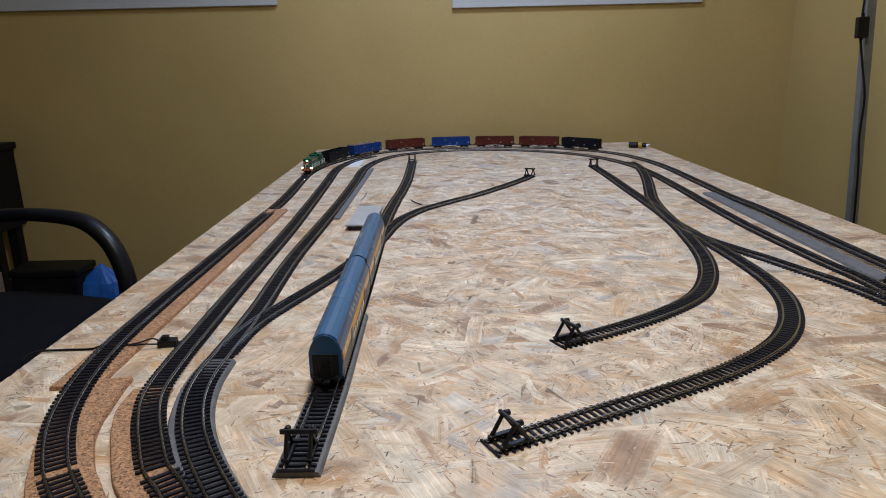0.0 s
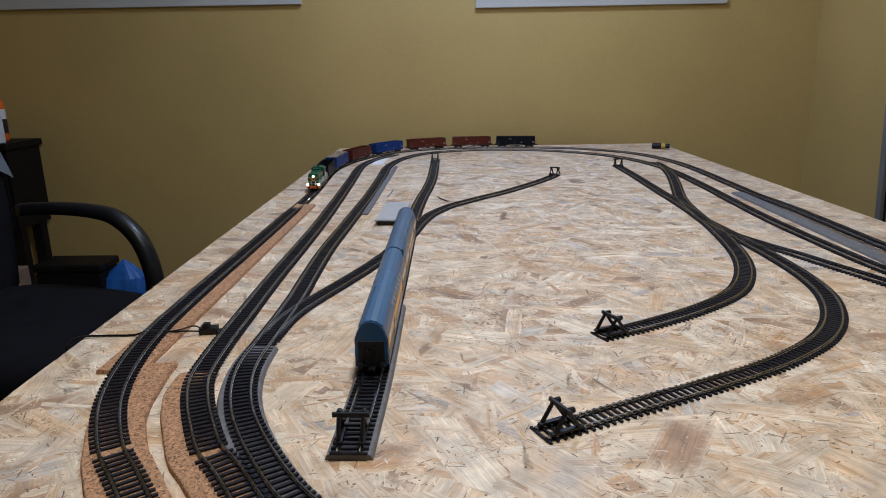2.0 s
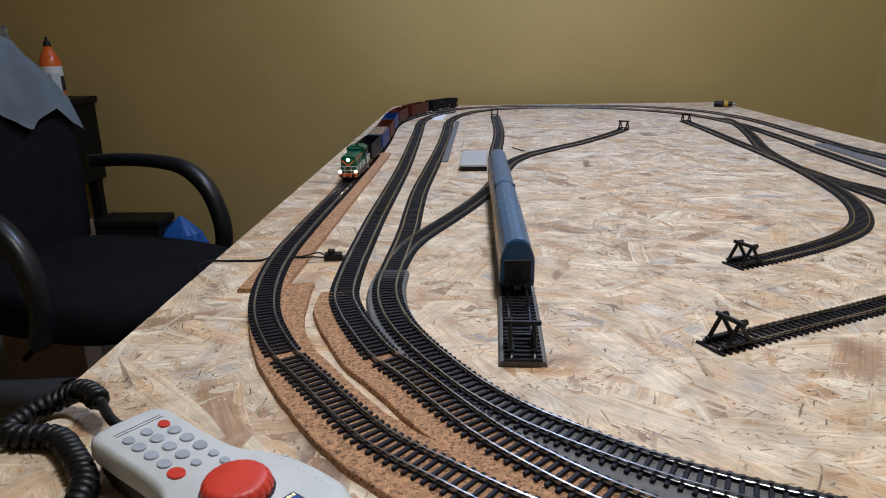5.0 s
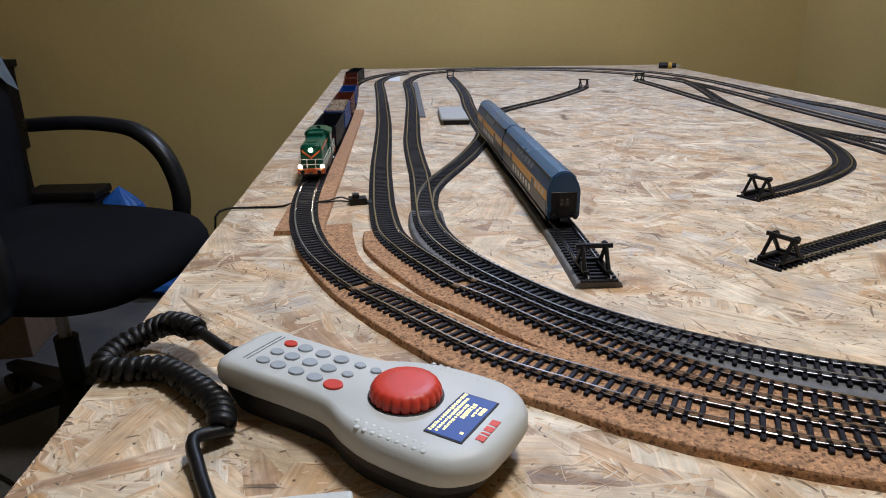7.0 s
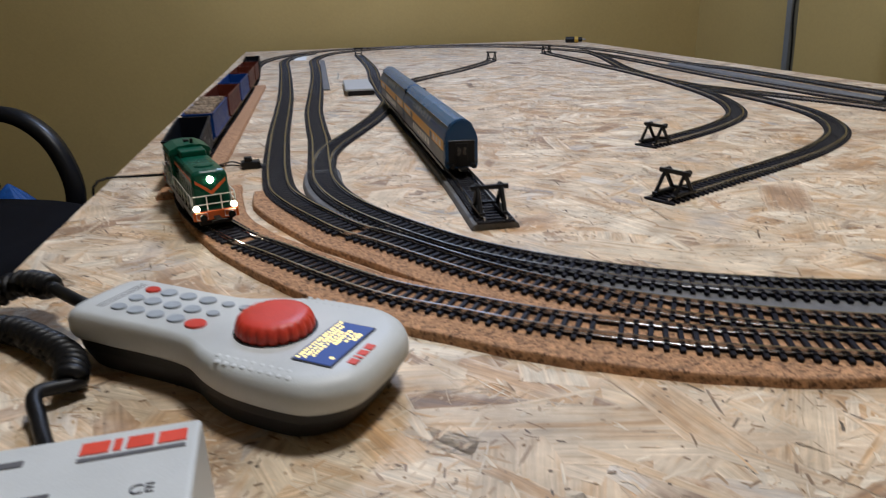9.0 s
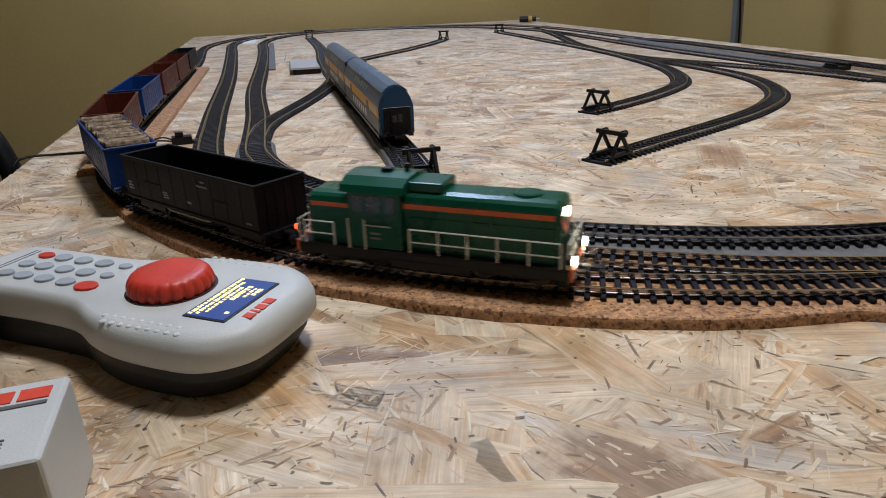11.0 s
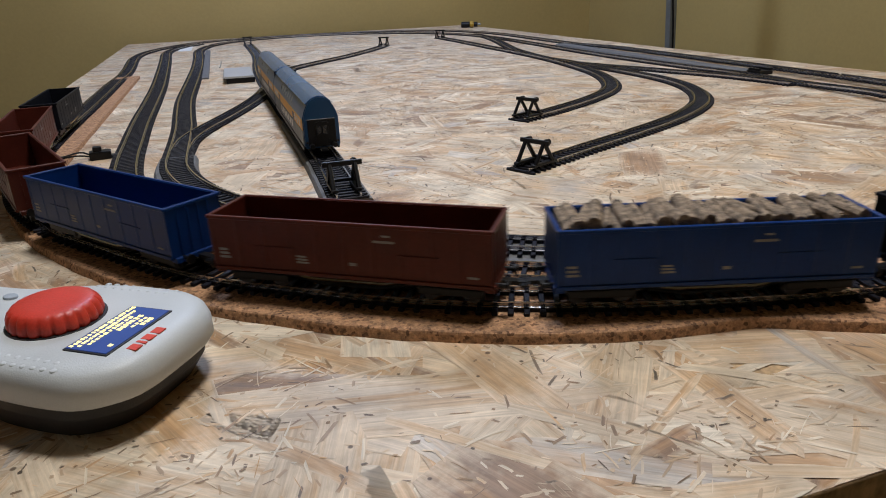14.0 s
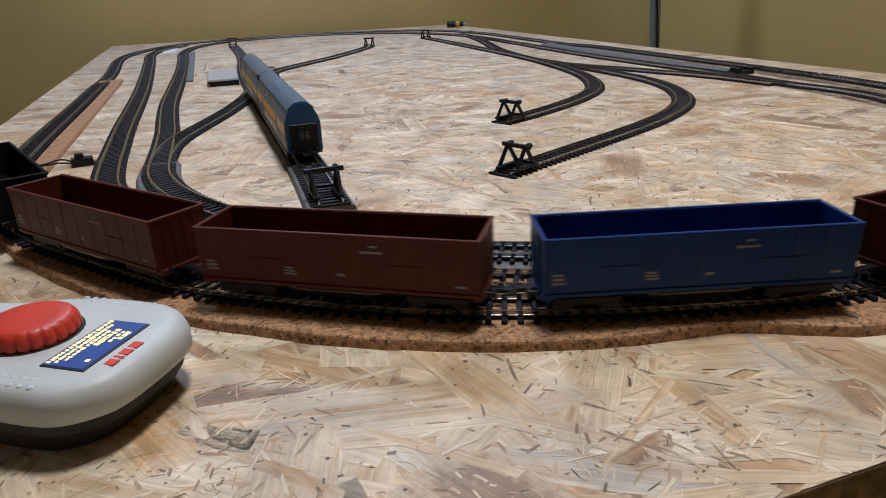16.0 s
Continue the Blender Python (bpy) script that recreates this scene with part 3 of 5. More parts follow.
MAIN = curve_through([(0.752, 0.300), (0.752, 0.600), (0.752, 1.000), (0.755, 1.300), (0.753, 1.500), (0.737, 1.650), (0.695, 1.800), (0.628, 1.905), (0.526, 1.992), (0.448, 2.030), (0.347, 2.060), (0.264, 2.073), (0.137, 2.077), (0.032, 2.062), (-0.091, 2.010), (-0.183, 1.915), (-0.247, 1.780), (-0.283, 1.640),
                      (-0.294, 1.500), (-0.288, 1.350), (-0.278, 1.180), (-0.271, 0.900), (-0.270, 0.615), (-0.271, 0.465), (-0.2705, 0.350), (-0.268, 0.256), (-0.257, 0.165), (-0.236, 0.084), (-0.201, 0.012), (-0.165, -0.037), (-0.108, -0.109), (-0.058, -0.149), (-0.025, -0.173), (0.008, -0.192), (0.053, -0.213),
                      (0.120, -0.236), (0.200, -0.254), (0.290, -0.258), (0.420, -0.232), (0.550, -0.162), (0.660, -0.050), (0.727, 0.090), (0.748, 0.220), (0.752, 0.295)], 0.01)
INNER = np.vstack([curve_through([(-0.110, 1.775), (-0.129, 1.680), (-0.138, 1.567), (-0.134, 1.360), (-0.133, 1.117), (-0.138, 0.827), (-0.142, 0.623), (-0.139, 0.471), (-0.136, 0.383), (-0.1355, 0.242)], 0.01),
                   curve_through([(-0.1355, 0.230), (-0.134, 0.160), (-0.126, 0.110), (-0.112, 0.066), (-0.095, 0.030), (-0.076, -0.003), (-0.046, -0.048), (-0.016, -0.081), (0.013, -0.105), (0.049, -0.130), (0.092, -0.153), (0.150, -0.175), (0.210, -0.190), (0.290, -0.195), (0.400, -0.175), (0.510, -0.118), (0.605, -0.020), (0.660, 0.100), (0.680, 0.220),
                                  (0.690, 0.415), (0.681, 0.530), (0.673, 0.703), (0.671, 0.822), (0.674, 0.979), (0.680, 1.176), (0.681, 1.413), (0.664, 1.560), (0.625, 1.700), (0.560, 1.815), (0.470, 1.905), (0.360, 1.970), (0.230, 2.002), (0.110, 1.995), (0.010, 1.955), (-0.065, 1.880), (-0.105, 1.790)], 0.01)[1:]])
SECOND = np.vstack([curve_through([(-0.140, 1.900), (-0.183, 1.810), (-0.213, 1.700), (-0.222, 1.579), (-0.213, 1.371), (-0.203, 1.125), (-0.193, 0.832), (-0.190, 0.627), (-0.189, 0.475), (-0.187, 0.375), (-0.183, 0.255)], 0.01),
                    curve_through([(-0.1825, 0.240), (-0.1765, 0.160), (-0.170, 0.120), (-0.156, 0.080), (-0.141, 0.047), (-0.118, 0.003), (-0.095, -0.025), (-0.063, -0.070), (-0.035, -0.106), (-0.009, -0.132), (0.021, -0.158), (0.055, -0.180), (0.100, -0.203), (0.150, -0.223), (0.205, -0.240)], 0.01)[1:]])
COACH_LINE = curve_through([(-0.008, -0.004), (-0.006, 0.150), (-0.009, 0.400), (-0.0125, 0.680), (-0.0135, 0.800), (-0.011, 0.945), (-0.005, 1.100), (0.000, 1.175), (0.006, 1.342), (0.006, 1.546), (0.003, 1.755)])
BRANCH = curve_through([(-0.1355, 0.230), (-0.1310, 0.288), (-0.122, 0.329), (-0.110, 0.367), (-0.085, 0.436), (-0.055, 0.525), (-0.027, 0.628), (-0.009, 0.724), (0.002, 0.803), (0.019, 0.882), (0.040, 0.934), (0.065, 0.982), (0.099, 1.026), (0.125, 1.060), (0.194, 1.144), (0.273, 1.262), (0.319, 1.340), (0.346, 1.395)])
EAST_A = curve_through([(0.553, 1.560), (0.555, 1.381), (0.554, 1.225), (0.553, 1.093), (0.553, 0.986), (0.551, 0.881), (0.545, 0.776), (0.533, 0.670), (0.517, 0.571), (0.496, 0.495), (0.468, 0.430), (0.439, 0.384), (0.402, 0.346), (0.354, 0.308), (0.313, 0.281), (0.276, 0.259), (0.232, 0.236)])
EAST_B = curve_through([(0.548, 0.800), (0.556, 0.680), (0.561, 0.567), (0.562, 0.491), (0.558, 0.424), (0.547, 0.366), (0.528, 0.314), (0.505, 0.271), (0.476, 0.232), (0.441, 0.199), (0.397, 0.166), (0.360, 0.143), (0.327, 0.125), (0.295, 0.108), (0.265, 0.093), (0.237, 0.079), (0.210, 0.065), (0.183, 0.051), (0.143, 0.030)])
EAST_C = curve_through([(0.547, 0.780), (0.556, 0.690), (0.582, 0.610), (0.604, 0.557), (0.622, 0.503), (0.639, 0.457), (0.653, 0.413), (0.664, 0.364), (0.674, 0.290)])
CROSS = curve_through([(0.681, 1.620), (0.681, 1.535), (0.660, 1.396), (0.630, 1.258), (0.600, 1.139), (0.575, 1.035), (0.559, 0.931), (0.551, 0.850)])


def tracks():
    near = lambda q: q[1] < 0.30 and -0.30 < q[0] < 0.26
    track("outer main line of black plastic model track", MAIN, (0.85, 1.1), near)
    track("second line of black plastic model track", SECOND, (0.05, 0.35), near)
    track("inner loop line of black plastic model track", INNER, (0.12, 0.32), near)
    track("siding track under the double-deck coach", COACH_LINE, (0.25, 0.45), lambda q: q[1] < 0.16)
    track("curved branch track to a buffer stop", BRANCH)
    track("hook-shaped siding track on bare board", EAST_A)
    track("long curved siding track on bare board", EAST_B, near=lambda q: q[0] < 0.36 and q[1] < 0.12)
    track("connecting track between two sidings", EAST_C)
    track("short crossover track", CROSS)
    # cork and grey bedding
    edge = even(MAIN, 0.01)
    sel = edge[(edge[:, 1] < 0.165) & (edge[:, 0] < 0.35)]
    k = np.linspace(0, 1, len(even(sel, 0.01)))
    left = np.interp(k, [0, 0.08, 0.16, 0.3, 0.7, 1], [0.045, 0.038, 0.027, 0.022, 0.026, 0.05])
    right = np.interp(k, [0, 0.1, 0.2, 0.28, 0.5, 0.62, 0.68, 0.74, 0.76, 0.80, 1], [0.011, 0.013, 0.019, 0.027, 0.0315, 0.030, 0.027, 0.019, 0.023, 0.033, 0.040])
    ribbon("cork_strip", sel, left, right, 0.005, "cork", "brown cork underlay under the outer curve", "cork underlay", slope=0.0015, group="cork underlays")
    straight = np.c_[np.linspace(-0.2645, -0.2635, 40), np.linspace(1.0, 0.150, 40)]
    ribbon("cork_strip", straight, 0.0245, 0.0205, 0.0048, "cork", "narrow brown cork underlay under the straight line", "cork underlay", slope=0.0015, group="cork underlays")
    s2 = even(SECOND, 0.01)
    s2 = s2[(s2[:, 1] < 0.15) & (s2[:, 0] < 0.16)]
    ribbon("cork_strip", s2, 0.012, np.interp(np.linspace(0, 1, len(even(s2, 0.01))), [0, 0.08, 0.5, 1], [0.022, 0.030, 0.030, 0.016]), 0.0046, "cork", "brown cork underlay under the second curve", "cork underlay", slope=0.0015, group="cork underlays")
    s3 = even(INNER, 0.01)
    s3 = s3[(s3[:, 1] < 0.215) & (s3[:, 0] < 0.4) ]
    ribbon("track_bedding", s3, 0.0155, np.interp(np.linspace(0, 1, len(even(s3, 0.01))), [0, 0.05, 0.3, 0.6, 1], [0.015, 0.017, 0.021, 0.026, 0.03]), 0.0047, "bed", "grey plastic ballast bedding under a curve", "track bedding", slope=0.003, group="track beddings")
    c = COACH_LINE[COACH_LINE[:, 1] < 0.34]
    ribbon("track_bedding", c, 0.0165, 0.0165, 0.0047, "bed", "grey plastic ballast bedding under the coach siding", "track bedding", slope=0.0025, group="track beddings")
    m = np.c_[np.linspace(0.720, 0.723, 20), np.linspace(0.43, 1.09, 20)]
    ribbon("track_bedding", m, 0.0125, 0.0115, 0.004, "bed", "grey plastic bedding beside the straight line", "track bedding", slope=0.003, group="track beddings")
    ribbon("track_bedding", np.c_[np.linspace(-0.117, -0.115, 20), np.linspace(0.9, 1.60, 20)], 0.004, 0.006, 0.003, "bed", "grey plastic bedding beside the inner line", "track bedding", slope=0.002, group="track beddings")


def buffer_stop(x, y, turn, z=0.0, label="black plastic buffer stop at the end of a siding"):
    """Stands over the track; its face looks along its +y."""
    b = thing("buffer_stop", label, "buffer stop", pose(x, y, T + z, 0, 0, turn), group="buffer stops")
    for s in (-1, 1):
        part("upright", tube([(s * 0.0095, -0.002, 0.004), (s * 0.0095, 0.010, 0.0225)], 0.0019, 6), "black", b)
        part("brace", tube([(s * 0.0095, 0.024, 0.004), (s * 0.0095, 0.011, 0.0225)], 0.0019, 6), "black", b)
        part("rail_clip", box(s * 0.0088 - 0.0024, s * 0.0088 + 0.0024, -0.004, 0.027, 0.0044, 0.0066, 0.0005), "black", b)
        part("buffer_pad", cyl(0.0026, (s * 0.0098, 0.012, 0.0230), (s * 0.0098, 0.0165, 0.0230), 12), "black", b)
    part("crossbeam", box(-0.0150, 0.0150, 0.0088, 0.0116, 0.0212, 0.0250, 0.0006), "black", b)
    part("lower_beam", box(-0.0110, 0.0110, 0.021, 0.0235, 0.006, 0.0085, 0.0004), "black", b)
    return b


def buffer_stops():
    buffer_stop(-0.008, 0.006, 0, 0.0048, "black buffer stop on grey bedding behind the coach")
    buffer_stop(0.150, 0.033, -63)
    buffer_stop(0.236, 0.238, -63)
    buffer_stop(0.003, 1.765, 176)
    buffer_stop(0.348, 1.395, 150)
    buffer_stop(0.553, 1.556, 180)


# ---- rolling stock: x ahead, origin on the rail top under its middle ----
def bogie(parent, x, wheel_r=0.0053, base=0.0205, w=0.0105):
    b = part("bogie", box(x - 0.0145, x + 0.0145, -w, w, 0.004, 0.0085, 0.001), "black", parent)
    for s in (-1, 1):
        box_part = box(x - 0.0155, x + 0.0155, s * 0.0118 - 0.001, s * 0.0118 + 0.001, 0.0035, 0.0075, 0.0007)
        part("side_frame", box_part, "black", b)
        for e in (-1, 1):
            part("wheel", cyl(wheel_r, (x + e * base / 2, s * 0.0084 - 0.0013, wheel_r), (x + e * base / 2, s * 0.0084 + 0.0013, wheel_r), 20), "wheel", b)
    return b


def buffers_and_hook(parent, half, z=0.0100, y=0.0100):
    for e in (-1, 1):
        for s in (-1, 1):
            bm = cyl(0.0012, (e * half, s * y, z), (e * (half + 0.0055), s * y, z), 10)
            cyl(0.0026, (e * (half + 0.0050), s * y, z), (e * (half + 0.0063), s * y, z), 14, bm=bm)
            part("buffer", bm, "black", parent)
        bm = box(min(e * half, e * (half + 0.0130)), max(e * half, e * (half + 0.0130)), -0.0022, 0.0022, 0.0070, 0.0092, 0.0004)
        box(min(e * (half + 0.0105), e * (half + 0.0130)), max(e * (half + 0.0105), e * (half + 0.0130)), -0.0055, 0.0055, 0.0074, 0.0088, bm=bm)
        part("coupling", bm, "black", parent)


def wagon(paint, label, load=False):
    w = thing("gondola_wagon", label, "model wagon", group="goods wagons of the train")
    hl, hw, z0, z1, th = 0.0708, 0.0168, 0.0108, 0.0380, 0.0011
    part("floor_plate", box(-hl, hl, -hw, hw, z0, z0 + 0.0016), paint, w)
    for s in (-1, 1):
        part("side_wall", box(-hl, hl, min(s * hw, s * (hw - th)), max(s * hw, s * (hw - th)), z0 + 0.0016, z1), paint, w)
        part("end_wall", box(min(s * hl, s * (hl - th)), max(s * hl, s * (hl - th)), -hw + th, hw - th, z0 + 0.0016, z1), paint, w)
    for s in (-1, 1):
        part("top_rim", box(-hl - 0.0006, hl + 0.0006, s * (hw + 0.0002) - 0.0009, s * (hw + 0.0002) + 0.0009, z1 - 0.0012, z1 + 0.0006, 0.0003, seg=1), paint, w)
        part("sill", box(-hl, hl, s * hw - 0.0008, s * hw + 0.0010, z0 - 0.0006, z0 + 0.0014, 0.0003, seg=1), paint, w)
        xs = np.linspace(-hl + 0.001, hl - 0.001, 11)
        for i, x in enumerate(xs):
            rib = loft([[(x - 0.0013, s * hw, z0 + 0.001), (x + 0.0013, s * hw, z0 + 0.001), (x + 0.0008, s * (hw + 0.00022), z0 + 0.001), (x - 0.0008, s * (hw + 0.00022), z0 + 0.001)],
                        [(x - 0.0013, s * hw, z1 - 0.001), (x + 0.0013, s * hw, z1 - 0.001), (x + 0.0008, s * (hw + 0.00022), z1 - 0.001), (x - 0.0008, s * (hw + 0.00022), z1 - 0.001)]])
            part("side_post", rib, paint, w)
        for x in (-0.036, 0.036):
            part("door_hinge", box(x - 0.010, x + 0.010, s * (hw + 0.0001), s * (hw + 0.0005), z0 + 0.0127, z0 + 0.0133), paint, w)
        for x, z, ww, hh in ((-0.064, 0.0165, 0.0058, 0.0060), (-0.022, 0.0165, 0.0062, 0.0046), (0.004, 0.0172, 0.0036, 0.0026), (0.020, 0.0295, 0.0105, 0.0020), (0.021, 0.0325, 0.0040, 0.0016), (0.062, 0.0150, 0.0050, 0.0018)):
            bm = bmesh.new()
            rows_n = 3 if hh > 0.003 else 1
            for r in range(rows_n):
                box(x - ww / 2, x + ww / 2 * (1 - 0.2 * r), s * (hw + 0.00012), s * (hw + 0.00022), z + r * hh / rows_n, z + (r + 0.6) * hh / rows_n, bm=bm)
            part("marking", bm, "white_ink", w, "small plain white lettering bars")
        part("brake_rod", tube([(-0.024, s * 0.0162, 0.0096), (-0.018, s * 0.0168, 0.0090), (0.018, s * 0.0168, 0.0090), (0.024, s * 0.0162, 0.0096)], 0.0007, 6), "rail", w)
    for e in (-1, 1):
        part("end_rim", box(min(e * (hl + 0.0006), e * (hl - 0.0012)), max(e * (hl + 0.0006), e * (hl - 0.0012)), -hw, hw, z1 - 0.0012, z1 + 0.0005, 0.0003, seg=1), paint, w)
        for y in (-0.0095, -0.0032, 0.0032, 0.0095):
            part("end_post", box(min(e * hl, e * (hl + 0.0004)), max(e * hl, e * (hl + 0.0004)), y - 0.0009, y + 0.0009, z0 + 0.001, z1 - 0.001), paint, w)
        part("headstock", box(min(e * (hl - 0.004), e * (hl + 0.0009)), max(e * (hl - 0.004), e * (hl + 0.0009)), -0.0150, 0.0150, 0.0076, z0, 0.0004, seg=1), paint, w)
        bogie(w, e * 0.0495)
    part("underframe", box(-hl + 0.004, hl - 0.004, -0.0135, 0.0135, 0.0082, 0.0107), "black", w)
    for s in (-1, 1):
        part("truss_bar", tube([(-0.034, s * 0.0125, 0.0084), (-0.014, s * 0.0125, 0.0048), (0.014, s * 0.0125, 0.0048), (0.034, s * 0.0125, 0.0084)], 0.0009, 6), "black", w)
    part("brake_cylinder", cyl(0.0028, (-0.012, 0.004, 0.0058), (0.004, 0.004, 0.0058), 12), "black", w)
    buffers_and_hook(w, hl)
    if load:
        rng = random.Random(3)
        x = -hl + 0.005
        while x < hl - 0.004:
            r = rng.uniform(0.0017, 0.0036)
            a = rng.uniform(-0.35, 0.35)
            z = z1 + rng.uniform(-0.0022, 0.0014)
            hy = rng.uniform(0.0135, 0.0155)
            p0, p1 = Vector((x - a * hy, -hy, z)), Vector((x + a * hy, hy, z + rng.uniform(-0.001, 0.001)))
            pts = [p0.lerp(p1, k / 5) + Vector((rng.uniform(-1, 1), 0, rng.uniform(-1, 1))) * 0.0004 for k in range(6)]
            part("log", tube(pts, r, 9), "bark", w, "short barked twig as a log")
            x += r * 1.75
        part("log_bed", box(-hl + 0.002, hl - 0.002, -0.0155, 0.0155, z0 + 0.002, z1 - 0.003), "bark", w, "packed logs underneath")
    return w


def handrail(parent, pts, r=0.00042):
    return part("handrail", tube(pts, r, 5), "handrail", parent)


def locomotive():
    L = thing("diesel_locomotive", "green diesel shunter with orange stripe and lit headlights", "model locomotive")
    hl = 0.0745
    LZ = {1: 0.0158, -1: 0.0192}  # height of the lamps at the front and the rear
    part("underframe", box(-hl, hl, -0.0158, 0.0158, 0.0060, 0.0114, 0.0006), "black", L)
    part("walkway", box(-hl + 0.001, hl - 0.001, -0.0165, 0.0165, 0.0114, 0.0124, 0.0003, seg=1), "black", L)
    part("fuel_tank", box(-0.0180, 0.0180, -0.0130, 0.0130, 0.0030, 0.0070, 0.0012), "black", L)
    for s in (-1, 1):
        part("battery_box", box(-0.020, 0.024, s * 0.0145 - 0.0015, s * 0.0145 + 0.0015, 0.0030, 0.0080, 0.0006), "black", L)
    for e in (-1, 1):
        bogie(L, e * 0.0415, 0.0060, 0.0270)
        part("buffer_beam", box(min(e * hl, e * (hl + 0.0016)), max(e * hl, e * (hl + 0.0016)), -0.0165, 0.0165, 0.0062, 0.0130, 0.0005), "orange", L, "orange-red buffer beam")
        part("rail_guard", box(min(e * (hl - 0.006), e * (hl - 0.002)), max(e * (hl - 0.006), e * (hl - 0.002)), -0.0120, 0.0120, 0.0016, 0.0070, 0.0008), "black", L)
    for e in (-1, 1):
        for s in (-1, 1):
            x = e * (hl + 0.0017)
            bm = tube([(x, s * 0.0102 - 0.0040, 0.0076), (x, s * 0.0102 + 0.0040, 0.0076), (x, s * 0.0102 + 0.0040, 0.0120), (x, s * 0.0102 - 0.0040, 0.0120), (x, s * 0.0102 - 0.0040, 0.0076)], 0.0003, 5)
            part("step_frame", bm, "handrail", L, "thin pale wire step frame")
    buffers_and_hook(L, hl + 0.0016, 0.0098, 0.0102)

    def hood(x0, x1, hw, zt):
        """A hood with a curved top, its free end rounded."""
        ring = [(-hw, 0.0124), (-hw, zt - 0.0046), (-hw * 0.93, zt - 0.0022), (-hw * 0.80, zt - 0.0008), (-hw * 0.5, zt), (hw * 0.5, zt), (hw * 0.80, zt - 0.0008), (hw * 0.93, zt - 0.0022), (hw, zt - 0.0046), (hw, 0.0124)]
        cuts = [(x0, 1.0, 0.0)]
        sgn = 1 if x1 > x0 else -1
        span = abs(x1 - x0)
        for t, k, dz in ((span - 0.0032, 1.0, 0.0), (span - 0.0016, 0.97, 0.0006), (span - 0.0006, 0.92, 0.0016), (span, 0.85, 0.0030)):
            cuts.append((x0 + sgn * t, k, dz))
        return loft([[(x, y * k, z - (dz if z > 0.02 else 0)) for y, z in ring] for x, k, dz in cuts])

    part("long_hood", hood(-0.012, 0.0690, 0.0130, 0.0418), "green", L)
    part("short_hood", hood(-0.040, -0.0690, 0.0130, 0.0388), "green", L)
    part("raised_hood", box(-0.0125, 0.0085, -0.0098, 0.0098, 0.0412, 0.0462, 0.0012), "green", L)
    part("cab", box(-0.0425, -0.0120, -0.0160, 0.0160, 0.0124, 0.0440, 0.0008), "green", L)
    roof = loft([[(x, y, z) for y, z in ((-0.0172, 0.0412), (-0.0158, 0.0447), (-0.0090, 0.0477), (0, 0.0485), (0.0090, 0.0477), (0.0158, 0.0447), (0.0172, 0.0412))] for x in (-0.0462, -0.0100)])
    part("cab_roof", roof, "green", L)
    part("roof_horn", box(-0.0290, -0.0230, -0.002, 0.002, 0.0481, 0.0502, 0.0005), "black", L)
    part("roof_fan", cyl(0.0075, (0.0500, 0, 0.0416), (0.0500, 0, 0.0427), 24, 0.0070), "green", L)
    part("fan_grille", cyl(0.0058, (0.0500, 0, 0.0425), (0.0500, 0, 0.0429), 24), "green", L)
    part("exhaust_stack", cyl(0.0014, (-0.0160, 0.003, 0.048), (-0.0160, 0.003, 0.0520), 12), "black", L)
    for s in (-1, 1):
        part("long_stripe", box(-0.0118, 0.0662, s * 0.0131 - 0.00015, s * 0.0131 + 0.00015, 0.0338, 0.0362), "orange", L, "orange stripe")
        part("short_stripe", box(-0.0662, -0.0428, s * 0.0131 - 0.00015, s * 0.0131 + 0.00015, 0.0316, 0.0338), "orange", L, "orange stripe")
        for x0, x1 in ((-0.0390, -0.0335), (-0.0315, -0.0230), (-0.0205, -0.0150)):
            part("cab_window", box(x0, x1, s * 0.0161 - 0.0002, s * 0.0161 + 0.0002, 0.0312, 0.0398), "window", L)
        part("cab_door", box(-0.0318, -0.0228, s * 0.0161 - 0.0002, s * 0.0161 + 0.0004, 0.0130, 0.0292), "green", L)
        for x, z in ((-0.027, 0.0175), (-0.027, 0.0200)):
            part("marking", box(x - 0.003, x + 0.003, s * 0.0165 - 0.0001, s * 0.0165 + 0.0001, z, z + 0.0011), "white_ink", L, "plain white bar")
        for x in np.linspace(-0.004, 0.062, 7):
            part("hood_door", box(x - 0.0040, x + 0.0040, s * 0.0131 - 0.0003, s * 0.0131 + 0.0002, 0.0145, 0.0300, 0.0003, seg=1), "green", L)
        y = s * 0.0160
        handrail(L, [(-0.0080, y, 0.0243), (0.0700, y, 0.0243)])
        handrail(L, [(-0.0080, y, 0.0178), (0.0700, y, 0.0178)], 0.0004)
        for x in np.linspace(-0.0080, 0.0700, 6):
            handrail(L, [(x, y, 0.0120), (x, y, 0.0245)], 0.0006)
        handrail(L, [(-0.0700, y, 0.0243), (-0.0520, y, 0.0243)])
        handrail(L, [(-0.0700, y, 0.0178), (-0.0520, y, 0.0178)], 0.0004)
        for x in (-0.0700, -0.0520):
            handrail(L, [(x, y, 0.0120), (x, y, 0.0245)], 0.0006)
        for x in (-0.0425, -0.0330):
            handrail(L, [(x, s * 0.0170, 0.0120), (x, s * 0.0170, 0.0275)], 0.0006)
        handrail(L, [(-0.0330, s * 0.0170, 0.0248), (-0.0180, s * 0.0170, 0.0248)])
        part("cab_step", box(-0.046, -0.036, s * 0.0168 - 0.0008, s * 0.0168 + 0.0008, 0.0040, 0.0048), "handrail", L)
